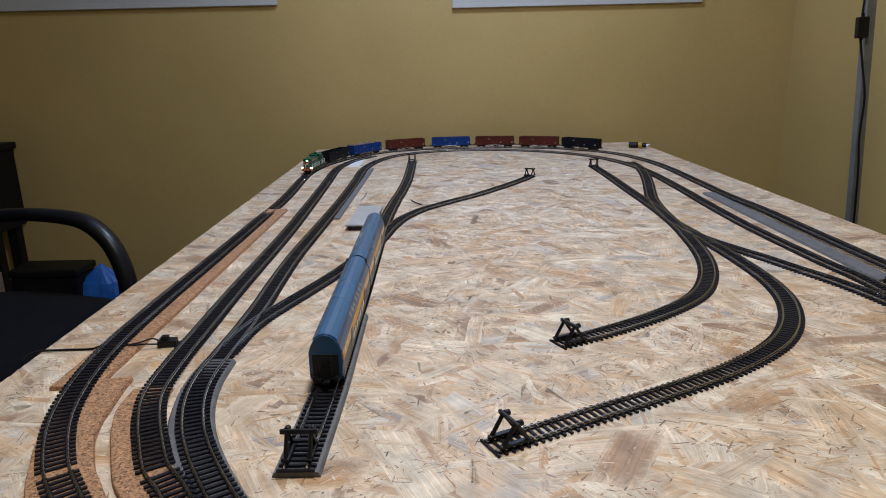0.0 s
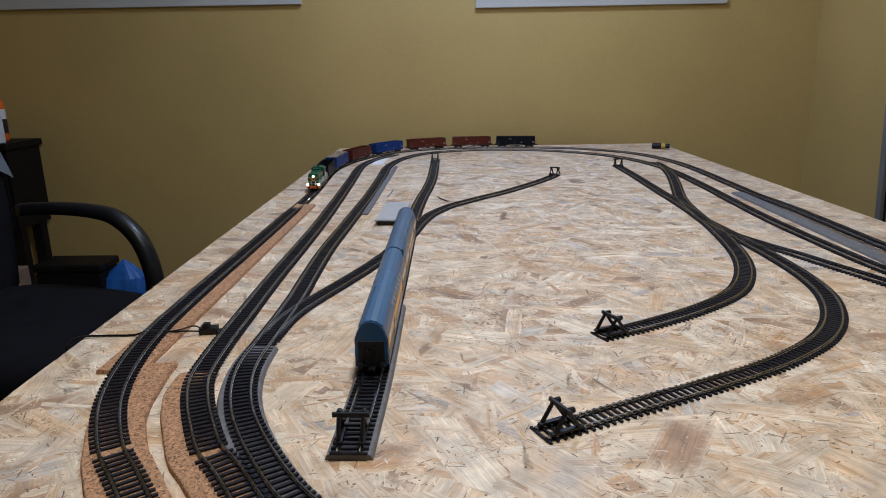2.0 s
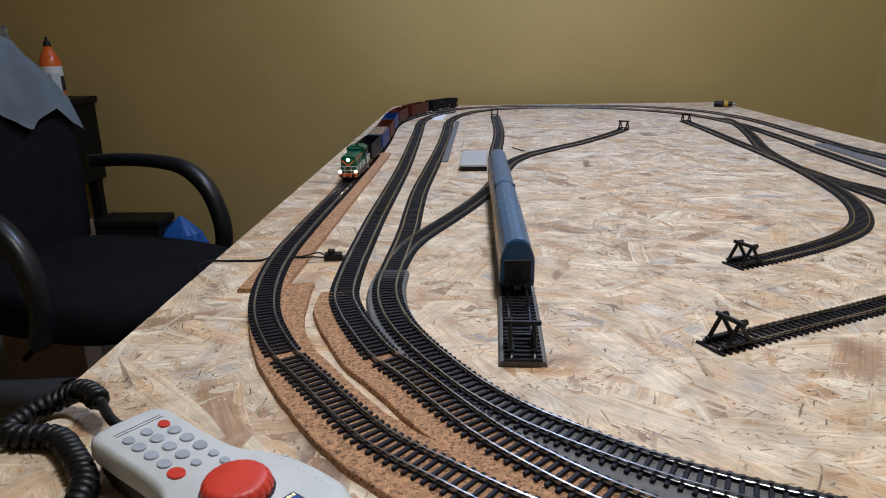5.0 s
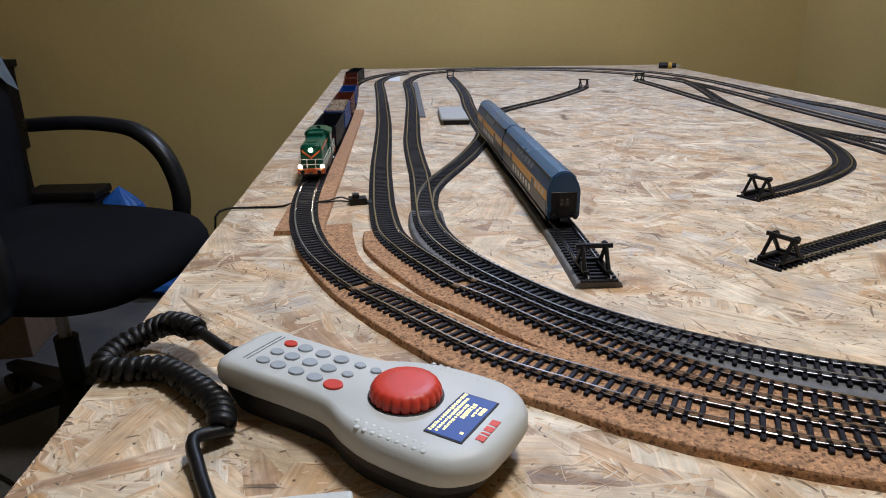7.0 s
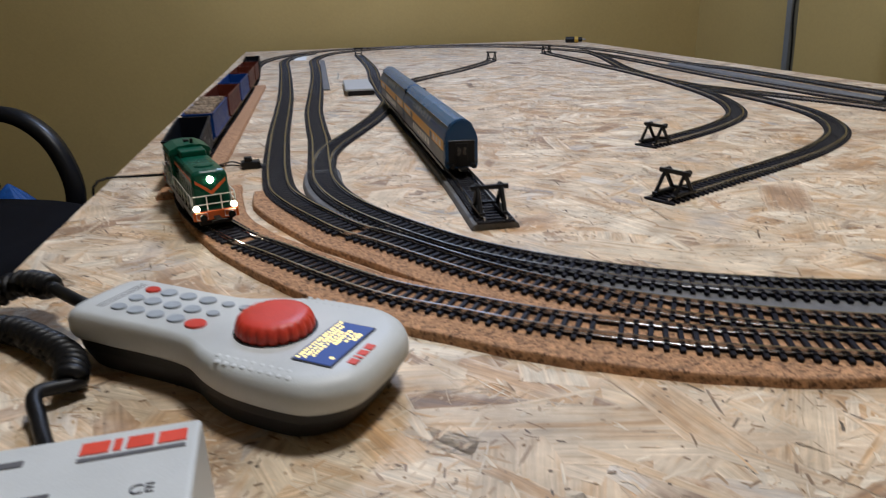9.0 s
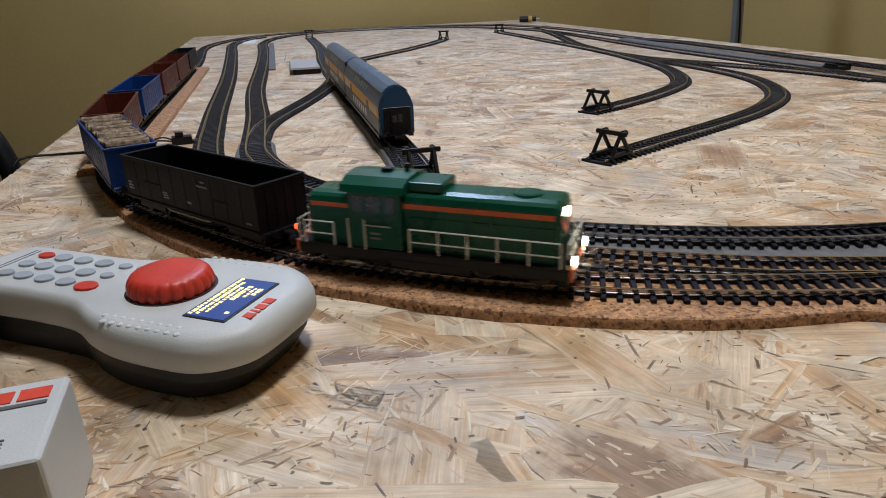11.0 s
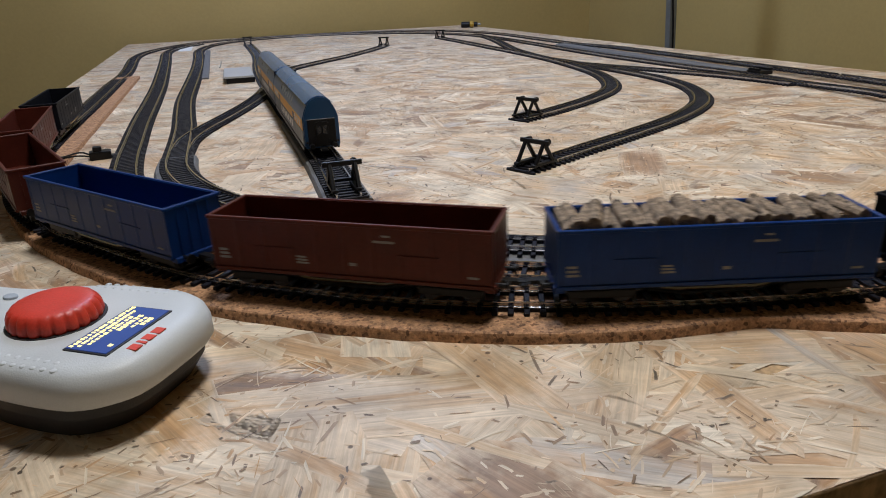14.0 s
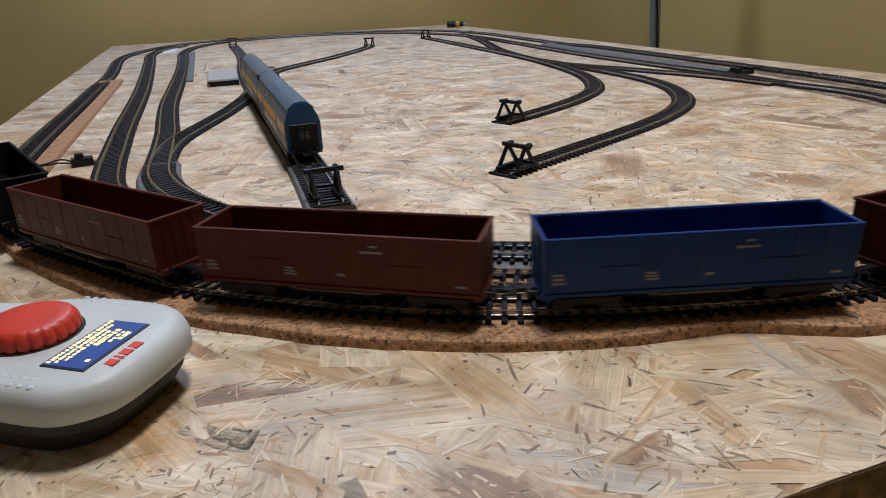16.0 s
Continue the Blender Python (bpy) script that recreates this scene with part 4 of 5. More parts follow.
        for e in (-1, 1):
            lens = cyl(0.0022 if e > 0 else 0.0016, (e * (hl + 0.0012), s * 0.0135, LZ[e]), (e * (hl + 0.0022), s * 0.0135, LZ[e]), 16)
            part("headlight" if e > 0 else "tail_light", lens, "head_lamp" if e > 0 else "tail_lamp", L, "lit warm white headlight" if e > 0 else "lit red tail light")
            part("lamp_housing", cyl(0.0027 if e > 0 else 0.0020, (e * (hl - 0.002), s * 0.0135, LZ[e]), (e * (hl + 0.0012), s * 0.0135, LZ[e]), 16), "black", L)
        chevron = loft([[(0.0688, s * 0.0110, 0.0352), (0.0692, s * 0.0110, 0.0352), (0.0692, s * 0.0110, 0.0328), (0.0688, s * 0.0110, 0.0328)], [(0.0688, 0, 0.0265), (0.0692, 0, 0.0265), (0.0692, 0, 0.0235), (0.0688, 0, 0.0235)]])
        part("nose_stripe", chevron, "orange", L, "slanting orange nose stripe")
    for e in (-1, 1):
        x = e * (hl - 0.0008)
        handrail(L, [(x, -0.0155, 0.0243), (x, 0.0155, 0.0243)])
        handrail(L, [(x, -0.0155, 0.0178), (x, 0.0155, 0.0178)], 0.0004)
        for y in (-0.0155, -0.0052, 0.0052, 0.0155):
            handrail(L, [(x, y, 0.0120), (x, y, 0.0245)], 0.0005)
    part("headlight_visor", box(0.0670, 0.0700, -0.0034, 0.0034, 0.0375, 0.0392, 0.0006), "green", L)
    part("top_headlight", cyl(0.0024, (0.0682, 0, 0.0350), (0.0700, 0, 0.0350), 16), "head_lamp", L, "lit warm white headlight")
    part("radiator_grille", box(0.0684, 0.0690, -0.0080, 0.0080, 0.0140, 0.0225), "dark_case", L)
    for ch in L.children:
        if ch.name.split(".")[0] != "bogie":
            ch.data.transform(Matrix.Diagonal((0.95, 1, 1, 1)))
    return L


PITCH, SPEED, LIGHT0 = 0.1648, 0.1670, 2.9555
# how far the train runs ahead of the drawn line, by its distance along it
SLIP = ([2.3, 2.65, 2.97, 3.55, 4.14, 4.5], [-0.05, -0.015, 0.02, 0.03, 0.01, 0.0])
PAINTS = [("dark", "black open gondola wagon", False), ("blue", "blue gondola wagon heaped with logs", True), ("brown", "red-brown open gondola wagon, empty", False), ("blue", "blue open gondola wagon, empty", False),
          ("brown", "red-brown open gondola wagon, empty", False), ("brown", "red-brown open gondola wagon, empty", False), ("dark", "black open gondola wagon at the end of the train", False)]


def on_rail(s):
    """Place and bed height at a distance along the main line."""
    s = s + np.interp(s, *SLIP)
    x, y = np.interp(s, RUN_S, RUN[:, 0]), np.interp(s, RUN_S, RUN[:, 1])
    return Vector((x, y, T + height((x, y), (0.85, 1.1)) + RAIL_TOP))


RUN = even(MAIN, 0.004)
RUN_S = np.r_[0, np.cumsum(np.linalg.norm(np.diff(RUN, axis=0), axis=1))]


def ride(s, base):
    a, b = on_rail(s - base / 2), on_rail(s + base / 2)
    m = (a + b) / 2
    d = b - a
    return Matrix.Translation(m) @ pose(0, 0, 0, 0, -math.degrees(math.atan2(d.z, d.xy.length)), math.degrees(math.atan2(d.y, d.x)))


train = []


def make_train():
    train.append((locomotive(), -0.0725, 0.080))
    for i, (paint, label, load) in enumerate(PAINTS):
        train.append((wagon(paint, label, load), -0.2364 - PITCH * i, 0.100))


def motions():
    times = [0.2 * k for k in range(81)]
    for ob, off, base in train:
        walk(ob, [(t, ride(LIGHT0 + SPEED * t + off, base)) for t in times])


# ---- the coach ----
def coach():
    c = thing("double_deck_coach", "blue double-deck coach with yellow band, two joined halves", "model coach", pose(-0.0059, 0.1326, T + 0.0048 + RAIL_TOP, 0, 0, 0.7))
    hw = 0.0160
    side = [(-hw + 0.001, 0.0065), (-hw, 0.0090), (-hw, 0.0330), (-hw + 0.0022, 0.0400), (-0.0095, 0.0478), (-0.0050, 0.0508), (0, 0.0518)]
    ring = side + [(-y, z) for y, z in side[-2::-1]]
    for k in range(2):
        y0, y1 = k * 0.273, k * 0.273 + 0.269
        shell = part("body_shell", loft([[(y, yy, z) for y, z in ring] for yy in (y0, y1)]), "coach_blue", c, "dark blue coach half")
        over = [(-0.0122, 0.0456), (-0.0095, 0.0482), (-0.0051, 0.0512), (0, 0.0522)]
        over += [(-y, z) for y, z in over[-2::-1]]
        inner = [(y * 0.985, z - 0.0006) for y, z in over[::-1]]
        part("roof", loft([[(y, yy, z) for y, z in over + inner] for yy in (y0 + 0.001, y1 - 0.001)]), "coach_roof", shell, "glossy steel-blue curved roof")
        for s in (-1, 1):
            x = s * (hw + 0.00015)
            part("yellow_band", box(x - 0.0002, x + 0.0002, y0 + 0.004, y1 - 0.004, 0.0222, 0.0318), "coach_yellow", shell, "yellow painted band")
            part("lower_panel", box(x - 0.0002, x + 0.0002, y0 + 0.004, y1 - 0.004, 0.0090, 0.0215), "coach_grey", shell, "slate grey lower side")
            n = 15
            for i in range(n):
                yc = y0 + 0.020 + (y1 - y0 - 0.040) * i / (n - 1)
                if i in (3, 11):
                    part("door", box(x - 0.0003, x + 0.0005, yc - 0.0070, yc + 0.0070, 0.0085, 0.0300, 0.0003, seg=1), "coach_grey", shell, "slate grey door")
                    continue
                if 3 < i < 11:
                    part("lower_window", box(x - 0.0003, x + 0.0003, yc - 0.0045, yc + 0.0045, 0.0125, 0.0195), "coach_pale", shell, "pale lower deck window")
                    tilt = loft([[(s * (0.0149 + d), yc - 0.0042, 0.0366), (s * (0.0149 + d), yc + 0.0042, 0.0366), (s * (0.0122 + d), yc + 0.0042, 0.0420), (s * (0.0122 + d), yc - 0.0042, 0.0420)] for d in (-0.0004, 0.0006)])
                    part("upper_window", tilt, "coach_dim", shell, "pale upper deck window in the curved side")
                else:
                    part("end_compartment_window", box(x - 0.0003, x + 0.0004, yc - 0.0040, yc + 0.0040, 0.0240, 0.0300), "coach_pale", shell)
            part("skirt", box(x - 0.0012 - 0.0008 * s, x - 0.0008 * s + 0.0004, y0 + 0.004, y1 - 0.004, 0.0040, 0.0070), "black", shell)
        for yy in (y0 + 0.045, y1 - 0.045):
            b = part("bogie", box(-0.0105, 0.0105, yy - 0.018, yy + 0.018, 0.0035, 0.0075, 0.001), "black", c)
            for s in (-1, 1):
                for e in (-1, 1):
                    part("wheel", cyl(0.0055, (s * 0.0084 - 0.0013, yy + e * 0.0145, 0.0055), (s * 0.0084 + 0.0013, yy + e * 0.0145, 0.0055), 20), "metal", b)
    part("gangway_bellows", box(-0.0135, 0.0135, 0.2685, 0.2735, 0.0080, 0.0480, 0.0005), "black", c)
    part("end_panel", loft([[(y * 0.96, yy, z * 0.985 + 0.0003) for y, z in ring] for yy in (-0.0022, 0.0)]), "coach_blue", c, "dark blue end wall")
    part("end_door", box(-0.0060, 0.0060, -0.0036, -0.0020, 0.0080, 0.0300, 0.0005), "black", c, "black gangway door")
    part("end_panel_dark", box(-0.0125, 0.0125, -0.0028, -0.0021, 0.0080, 0.0325, 0.0003, seg=1), "black", c)
    for s in (-1, 1):
        part("end_window", box(s * 0.0026 - 0.0018, s * 0.0026 + 0.0018, -0.0040, -0.0034, 0.0190, 0.0265), "window", c)
        part("buffer", cyl(0.0022, (s * 0.0100, -0.0085, 0.0090), (s * 0.0100, -0.0020, 0.0090), 12), "black", c)
        part("tail_lamp", cyl(0.0011, (s * 0.0138, -0.0032, 0.0120), (s * 0.0138, -0.0020, 0.0120), 10), "dark_case", c)
    part("coupling", box(-0.003, 0.003, -0.0100, -0.0010, 0.0045, 0.0070, 0.0005), "black", c)
    return c


# ---- hand controller, its cord and the box ----
def smooth_outline(points, steps=5):
    """A closed smooth line through the points."""
    n, out = len(points), []
    p = np.array(points, float)
    for i in range(n):
        a, b, c, d = p[i - 1], p[i], p[(i + 1) % n], p[(i + 2) % n]
        for s in np.linspace(0, 1, steps, endpoint=False):
            out.append(0.5 * (2 * b + (c - a) * s + (2 * a - 5 * b + 4 * c - d) * s**2 + (3 * b - a - 3 * c + d) * s**3))
    return out


def controller():
    c = thing("hand_controller", "pale grey hand controller with red dial and lit display", "controller", pose(-0.2530, -0.1313, T, 0, 0, -34.5))
    half = [(0.004, 0.024), (0.030, 0.027), (0.065, 0.0265), (0.093, 0.0285), (0.113, 0.0375), (0.135, 0.0435), (0.165, 0.0445), (0.180, 0.0410), (0.191, 0.0310), (0.1955, 0.0200)]
    outline = half + [(0.1965, 0.0)] + [(x, -y) for x, y in half[::-1]] + [(0.0, 0.0)]
    outline = [tuple(v) for v in smooth_outline(outline)][::-1]
    shrink = lambda k: [(0.1 + (x - 0.1) * k, y * (k - 0.02)) for x, y in outline]
    part("lower_shell", loft([[(x, y, z) for x, y in shrink(k)] for k, z in ((0.84, 0.0), (0.875, 0.0015), (0.945, 0.0120), (0.955, 0.0205))]), "dark_case", c, "dark grey lower shell")
    rings = []
    for k, z in ((0.985, 0.0190), (1.0, 0.0215), (1.0, 0.0285), (0.985, 0.0325), (0.955, 0.0352), (0.90, 0.0366)):
        rings.append([(0.1 + (x - 0.1) * k, y * (k - (1 - k) * 0.6), z) for x, y in outline])
    part("upper_shell", loft(rings), "grey_case", c, smooth=True)
    zt = 0.0366
    # dial
    dial = []
    n = 132
    for r, z, lobe in ((0.0200, zt - 0.0005, 0.0009), (0.0206, zt + 0.0020, 0.0010), (0.0202, zt + 0.0048, 0.0009), (0.0192, zt + 0.0072, 0.0006), (0.0178, zt + 0.0088, 0.0002), (0.0160, zt + 0.0096, 0.0), (0.0110, zt + 0.0099, 0.0), (0.0040, zt + 0.0099, 0.0)):
        ring = []
        for i in range(n):
            a = 2 * math.pi * i / n
            q = r - lobe * (1 - abs(math.sin(11 * a))) ** 2 * 1.6
            ring.append((0.1315 + q * math.cos(a), q * math.sin(a) - 0.001, z))
        dial.append(ring)
    part("dial", loft(dial), "red", c, "large red fluted dial", smooth=True)
    part("dial_seat", cyl(0.0216, (0.1315, -0.001, zt - 0.002), (0.1315, -0.001, zt + 0.0003), 48), "dark_case", c)
    # display
    part("display_frame", box(0.1580, 0.1805, -0.0255, 0.0175, zt - 0.0008, zt + 0.0006, 0.0004), "dark_case", c)
    part("display", box(0.1590, 0.1795, -0.0245, 0.0165, zt + 0.0004, zt + 0.0009), "screen", c, "lit blue display")
    rng = random.Random(8)
    for x, lo, hi, h in ((0.1607, -0.0235, 0.0155, 0.0022), (0.1637, -0.0225, 0.0125, 0.0020), (0.1667, -0.0200, 0.0060, 0.0018), (0.1700, -0.0060, 0.0090, 0.0030), (0.1738, -0.0020, 0.0075, 0.0016), (0.1768, 0.0010, 0.0080, 0.0026), (0.1765, -0.0190, -0.0172, 0.0020)):
        y = lo
        while y < hi:
            w = rng.uniform(0.0009, 0.0019)
            part("display_bar", box(x - h / 2 * rng.uniform(0.5, 1), x + h / 2 * rng.uniform(0.6, 1), y, y + w, zt + 0.0009, zt + 0.0011), "pixel", c)
            y += w + rng.uniform(0.0005, 0.0013)
    # red bars in place of the maker's mark
    for y0, y1, w in ((-0.018, -0.0135, 0.0048), (-0.0120, -0.0105, 0.0048), (-0.0090, -0.0045, 0.0048), (-0.003, 0.002, 0.0048)):
        bm = box(0.1840, 0.1840 + w, y0, y1, zt - 0.0003, zt + 0.0002)
        part("mark", bm, "red_ink", c, "plain red bar")
    # keys
    k = 0
    for i, x in enumerate((0.046, 0.0605, 0.075, 0.0895)):
        for j, y in enumerate((0.0125, 0.0, -0.0125)):
            red, small = (i, j) == (3, 2), 0.72 if i == 3 and j < 2 else 1.0
            if red:
                small, y = 1.2, y - 0.001
            key = [(x + 0.0052 * small * math.cos(a), y + 0.0043 * small * math.sin(a)) for a in [2 * math.pi * q / 18 for q in range(18)]]
            part("key", prism(key, zt - 0.001, zt + 0.0014, 0.0006), "red" if red else "button", c, "red key" if red else "grey-blue key")
    key = [(0.1015 + 0.0036 * math.cos(a), 0.0120 + 0.0030 * math.sin(a)) for a in [2 * math.pi * q / 18 for q in range(18)]]
    part("key", prism(key, zt - 0.001, zt + 0.0014, 0.0006), "button", c, "small grey-blue key")
    key = [(0.0335 + 0.0048 * math.cos(a), 0.0125 + 0.0037 * math.sin(a)) for a in [2 * math.pi * q / 18 for q in range(18)]]
    part("key", prism(key, zt - 0.001, zt + 0.0014, 0.0006), "red", c, "red key")
    for y in (0.0, -0.0125):
        key = [(0.0335 + 0.0048 * math.cos(a), y + 0.0037 * math.sin(a)) for a in [2 * math.pi * q / 18 for q in range(18)]]
        part("key", prism(key, zt - 0.001, zt + 0.0014, 0.0006), "button", c, "grey-blue key")
    for x in (0.0195, 0.0225):
        part("print_line", box(x, x + 0.0009, -0.016, 0.018, zt - 0.0004, zt + 0.0001), "ink", c, "thin dark print bar")
    # grip dots along both flanks of the head
    for s in (-1, 1):
        for j, (y, z) in enumerate(((0.0345, zt), (0.0388, zt - 0.0005))):
            for i in range(9):
                x = 0.123 + i * 0.0051 + (j % 2) * 0.0025
                part("grip_dot", loft([[(x + r * math.cos(a), s * y + r * math.sin(a), z + h) for a in [math.pi * q / 5 for q in range(10)]] for r, h in ((0.0017, -0.0012), (0.0016, -0.0002), (0.0011, 0.0001), (0.0005, 0.0002))]), "grey_case", c, smooth=True)
    for ch in c.children:
        ch.data.transform(Matrix.Diagonal((0.868, 0.849, 0.82, 1)))
    part("cord_socket", cyl(0.0048, (-0.010, 0.004, 0.0165), (0.012, 0.004, 0.0175), 16), "black", c)
    return c


def spiral_cord():
    line = curve_through([(-0.2570, -0.1240, 0.0165), (-0.268, -0.118, 0.020), (-0.288, -0.096, 0.020), (-0.309, -0.080, 0.018), (-0.326, -0.080, 0.011), (-0.337, -0.094, 0.0085), (-0.3390, -0.115, 0.0085), (-0.328, -0.120, 0.0075), (-0.303, -0.121, 0.008), (-0.279, -0.142, 0.009), (-0.259, -0.165, 0.009), (-0.252, -0.186, 0.009)], 0.0006)
    d = np.gradient(line, axis=0)
    d /= np.linalg.norm(d, axis=1)[:, None]
    up = np.array([0, 0, 1.0])
    pts = []
    straight = 62
    for i, (p, t) in enumerate(zip(line, d)):
        s = np.cross(t, up)
        s /= np.linalg.norm(s)
        u = np.cross(s, t)
        r = 0.0 if i < straight else 0.0047 * min(1, (i - straight) / 12)
        a = 2 * math.pi * i * 0.0006 / 0.0062
        pts.append(p + r * (math.cos(a) * s + math.sin(a) * u) + np.array([0, 0, T]))
    for q in curve_through([(-0.252, -0.187, 0.008), (-0.263, -0.196, 0.010), (-0.257, -0.212, 0.006), (-0.249, -0.229, 0.004), (-0.232, -0.262, 0.003)], 0.003):
        pts.append(q + np.array([0, 0, T]))
    tagged(part("spiral_cord", tube(pts, 0.0034, 8), "black", smooth=True), "black coiled cord of the hand controller", "cord")


def adapter_box():
    b = thing("white_box", "white plastic power unit box with red and grey print", "box", pose(-0.1803, -0.2677, T, 0, 0, 4))
    part("casing", box(-0.115, 0.0, -0.043, 0.0, 0.0, 0.034, 0.0018, seg=3), "grey_case", b)
    z = 0.0342
    for x0, x1 in ((-0.0360, -0.0275), (-0.0262, -0.0238), (-0.0222, -0.0142), (-0.0126, -0.0040)):
        part("mark", box(x0, x1, -0.0115, -0.0052, z - 0.0004, z + 0.0002), "red_ink", b, "plain red bar")
    part("print_line", box(-0.0360, -0.0040, -0.0150, -0.0132, z - 0.0004, z + 0.0002), "ink", b, "thin dark print bar")
    for x, y, w, h in ((-0.062, -0.030, 0.022, 0.002), (-0.062, -0.0335, 0.018, 0.002), (-0.066, -0.037, 0.020, 0.002), (-0.0600, -0.012, 0.008, 0.003)):
        part("print_line", box(x, x + w, y, y + h, z - 0.0004, z + 0.0002), "ink", b, "thin dark print bar")
    cu = bpy.data.curves.new("approval_mark", "FONT")
    cu.body, cu.size, cu.extrude = "CE", 0.0060, 0.0002
    ob = new("approval_mark", cu)
    ob.data.materials.append(M["ink"])
    ob.parent = b
    ob.matrix_basis = pose(-0.0180, -0.0350, z)
    tagged(ob, "black two-letter approval mark")


def rail_clip_and_wire():
    p = thing("feeder_clip", "black plastic power clip beside the track", "power clip", pose(-0.210, 0.258, T, 0, 0, 8))
    part("body", box(-0.010, 0.010, -0.007, 0.007, 0, 0.0080, 0.0012), "black", p)
    part("lever", box(-0.006, 0.002, -0.005, 0.004, 0.0080, 0.0125, 0.0010), "black", p)
    part("tongue", box(0.009, 0.0160, -0.006, 0.006, 0.0005, 0.0030, 0.0005), "black", p)
    for s in (-1, 1):
        line = curve_through([(-0.218, 0.256 + s * 0.003, T + 0.004), (-0.229, 0.255 + s * 0.008, T + 0.007), (-0.242, 0.250 + s * 0.003, T + 0.0062), (-0.252, 0.249, T + 0.0060)], 0.003)
        tagged(part("feeder_wire", tube(line, 0.0009, 6), "black"), "thin black feeder wire", "wire", group="feeder wires")
    line = curve_through([(-0.252, 0.249, T + 0.0058), (-0.280, 0.249, T + 0.0054), (-0.295, 0.249, T + 0.0016), (-0.330, 0.248, T + 0.0016), (-0.355, 0.240, T + 0.0012), (-0.363, 0.228, T - 0.02), (-0.365, 0.215, T - 0.2), (-0.367, 0.20, T - 0.5), (-0.369, 0.19, T - 0.742)], 0.01)
    tagged(part("power_cable", tube(line, 0.0013, 6), "black"), "black cable hanging over the table edge", "cable")


def far_things():
    s = thing("screwdriver", "black and yellow screwdriver handle lying on the board", "screwdriver", pose(0.772, 1.978, T + 0.0115, 0, 0, -22))
    part("grip", cyl(0.0105, (0, 0, 0), (0.032, 0, 0), 14, bevel=0.002), "black", s)
    part("collar", cyl(0.0115, (0.032, 0, 0), (0.046, 0, 0), 14, bevel=0.002), "yellow", s)
    part("tip_collar", cyl(0.0085, (0.046, 0, 0), (0.060, 0, 0), 14), "black", s)
    part("shaft", cyl(0.0025, (0.060, 0, 0), (0.072, 0, 0), 10), "metal", s)
    e = thing("track_end_block", "low black plastic block at the end of grey bedding", "track block", pose(0.722, 0.412, T))
    part("body", box(-0.013, 0.013, -0.014, 0.014, 0.0, 0.0060, 0.0008), "black", e)
    for s_ in (-1, 1):
        part("cheek", box(s_ * 0.0105 - 0.002, s_ * 0.0105 + 0.002, -0.012, 0.012, 0.0060, 0.0095, 0.0006), "black", e)
    r = thing("track_ramp", "grey plastic rerailing ramp lying beside the coach", "rerailer", pose(-0.057, 0.800, T, 0, 0, -1))
    part("plate", loft([[(-0.027, y, z - 0.003), (0.027, y, z - 0.003), (0.025, y, z), (-0.025, y, z)] for y, z in ((-0.002, 0.0120), (0.12, 0.0105), (0.195, 0.0085))]), "grey_ramp", r)
    part("foot", loft([[(-0.022, y, 0), (0.027, y, 0), (0.027, y, z), (-0.022, y, z)] for y, z in ((0.0, 0.0089), (0.10, 0.0074), (0.15, 0.0058))]), "black", r)
    tagged(part("paper_sheet", box(-0.196, -0.160, 1.655, 1.83, T + 0.0002, T + 0.0012, 0.0002, seg=1), "white_paint"), "small white paper sheet between the tracks", "paper")
    tagged(part("wire_offcut", tube(curve_through([(-0.088, 1.10, T + 0.001), (-0.085, 1.14, T + 0.002), (-0.083, 1.18, T + 0.006)], 0.005), 0.0012, 6), "metal"), "short grey wire offcut on the board", "wire")
    tagged(part("wire_offcut", tube(curve_through([(0.030, 1.09, T + 0.001), (0.040, 1.055, T + 0.002), (0.055, 1.033, T + 0.001)], 0.005), 0.0012, 6), "black"), "short black wire offcut on the board", "wire")
    p = thing("steel_pole", "grey steel pole leaning slightly beside the table", "pole", pose(1.218, 1.288, 0, 0, -3.07, 0))
    part("tube", box(-0.011, 0.011, -0.011, 0.011, 0.01, 2.44, 0.002), "pole", p)
    part("foot_plate", box(-0.04, 0.04, -0.04, 0.04, 0, 0.01, 0.002), "pole", p)
    beside = lambda d, z: (1.218 - 0.0536 * z + d, 1.271, z)
    ch = thing("power_adapter", "black power adapter hanging beside the pole", "adapter", pose(*beside(-0.026, T + 0.367), 0, -3, 0))
    part("body", box(-0.013, 0.013, -0.012, 0.006, -0.024, 0.026, 0.003), "black", ch)
    for z in (-0.028, 0.026):
        part("strain_relief", cyl(0.0045, (0, -0.003, z), (0, -0.003, z + 0.008), 10), "black", ch)
    line = curve_through([beside(-0.026, T + 0.395), beside(-0.022, T + 0.45), beside(-0.010, T + 0.6), beside(-0.006, T + 1.2)], 0.02)
    tagged(part("hanging_cable", tube(line, 0.0028, 8), "black"), "black cable running up the pole", "cable", group="pole cables")
    line = curve_through([beside(-0.026, T + 0.341), beside(-0.014, T + 0.27), beside(-0.003, T + 0.20), beside(-0.008, T + 0.10), beside(-0.003, T - 0.02), beside(-0.006, T - 0.4), beside(-0.008, 0.012)], 0.02)
    tagged(part("hanging_cable", tube(line, 0.0028, 8), "black"), "black cable hanging down the pole", "cable", group="pole cables")


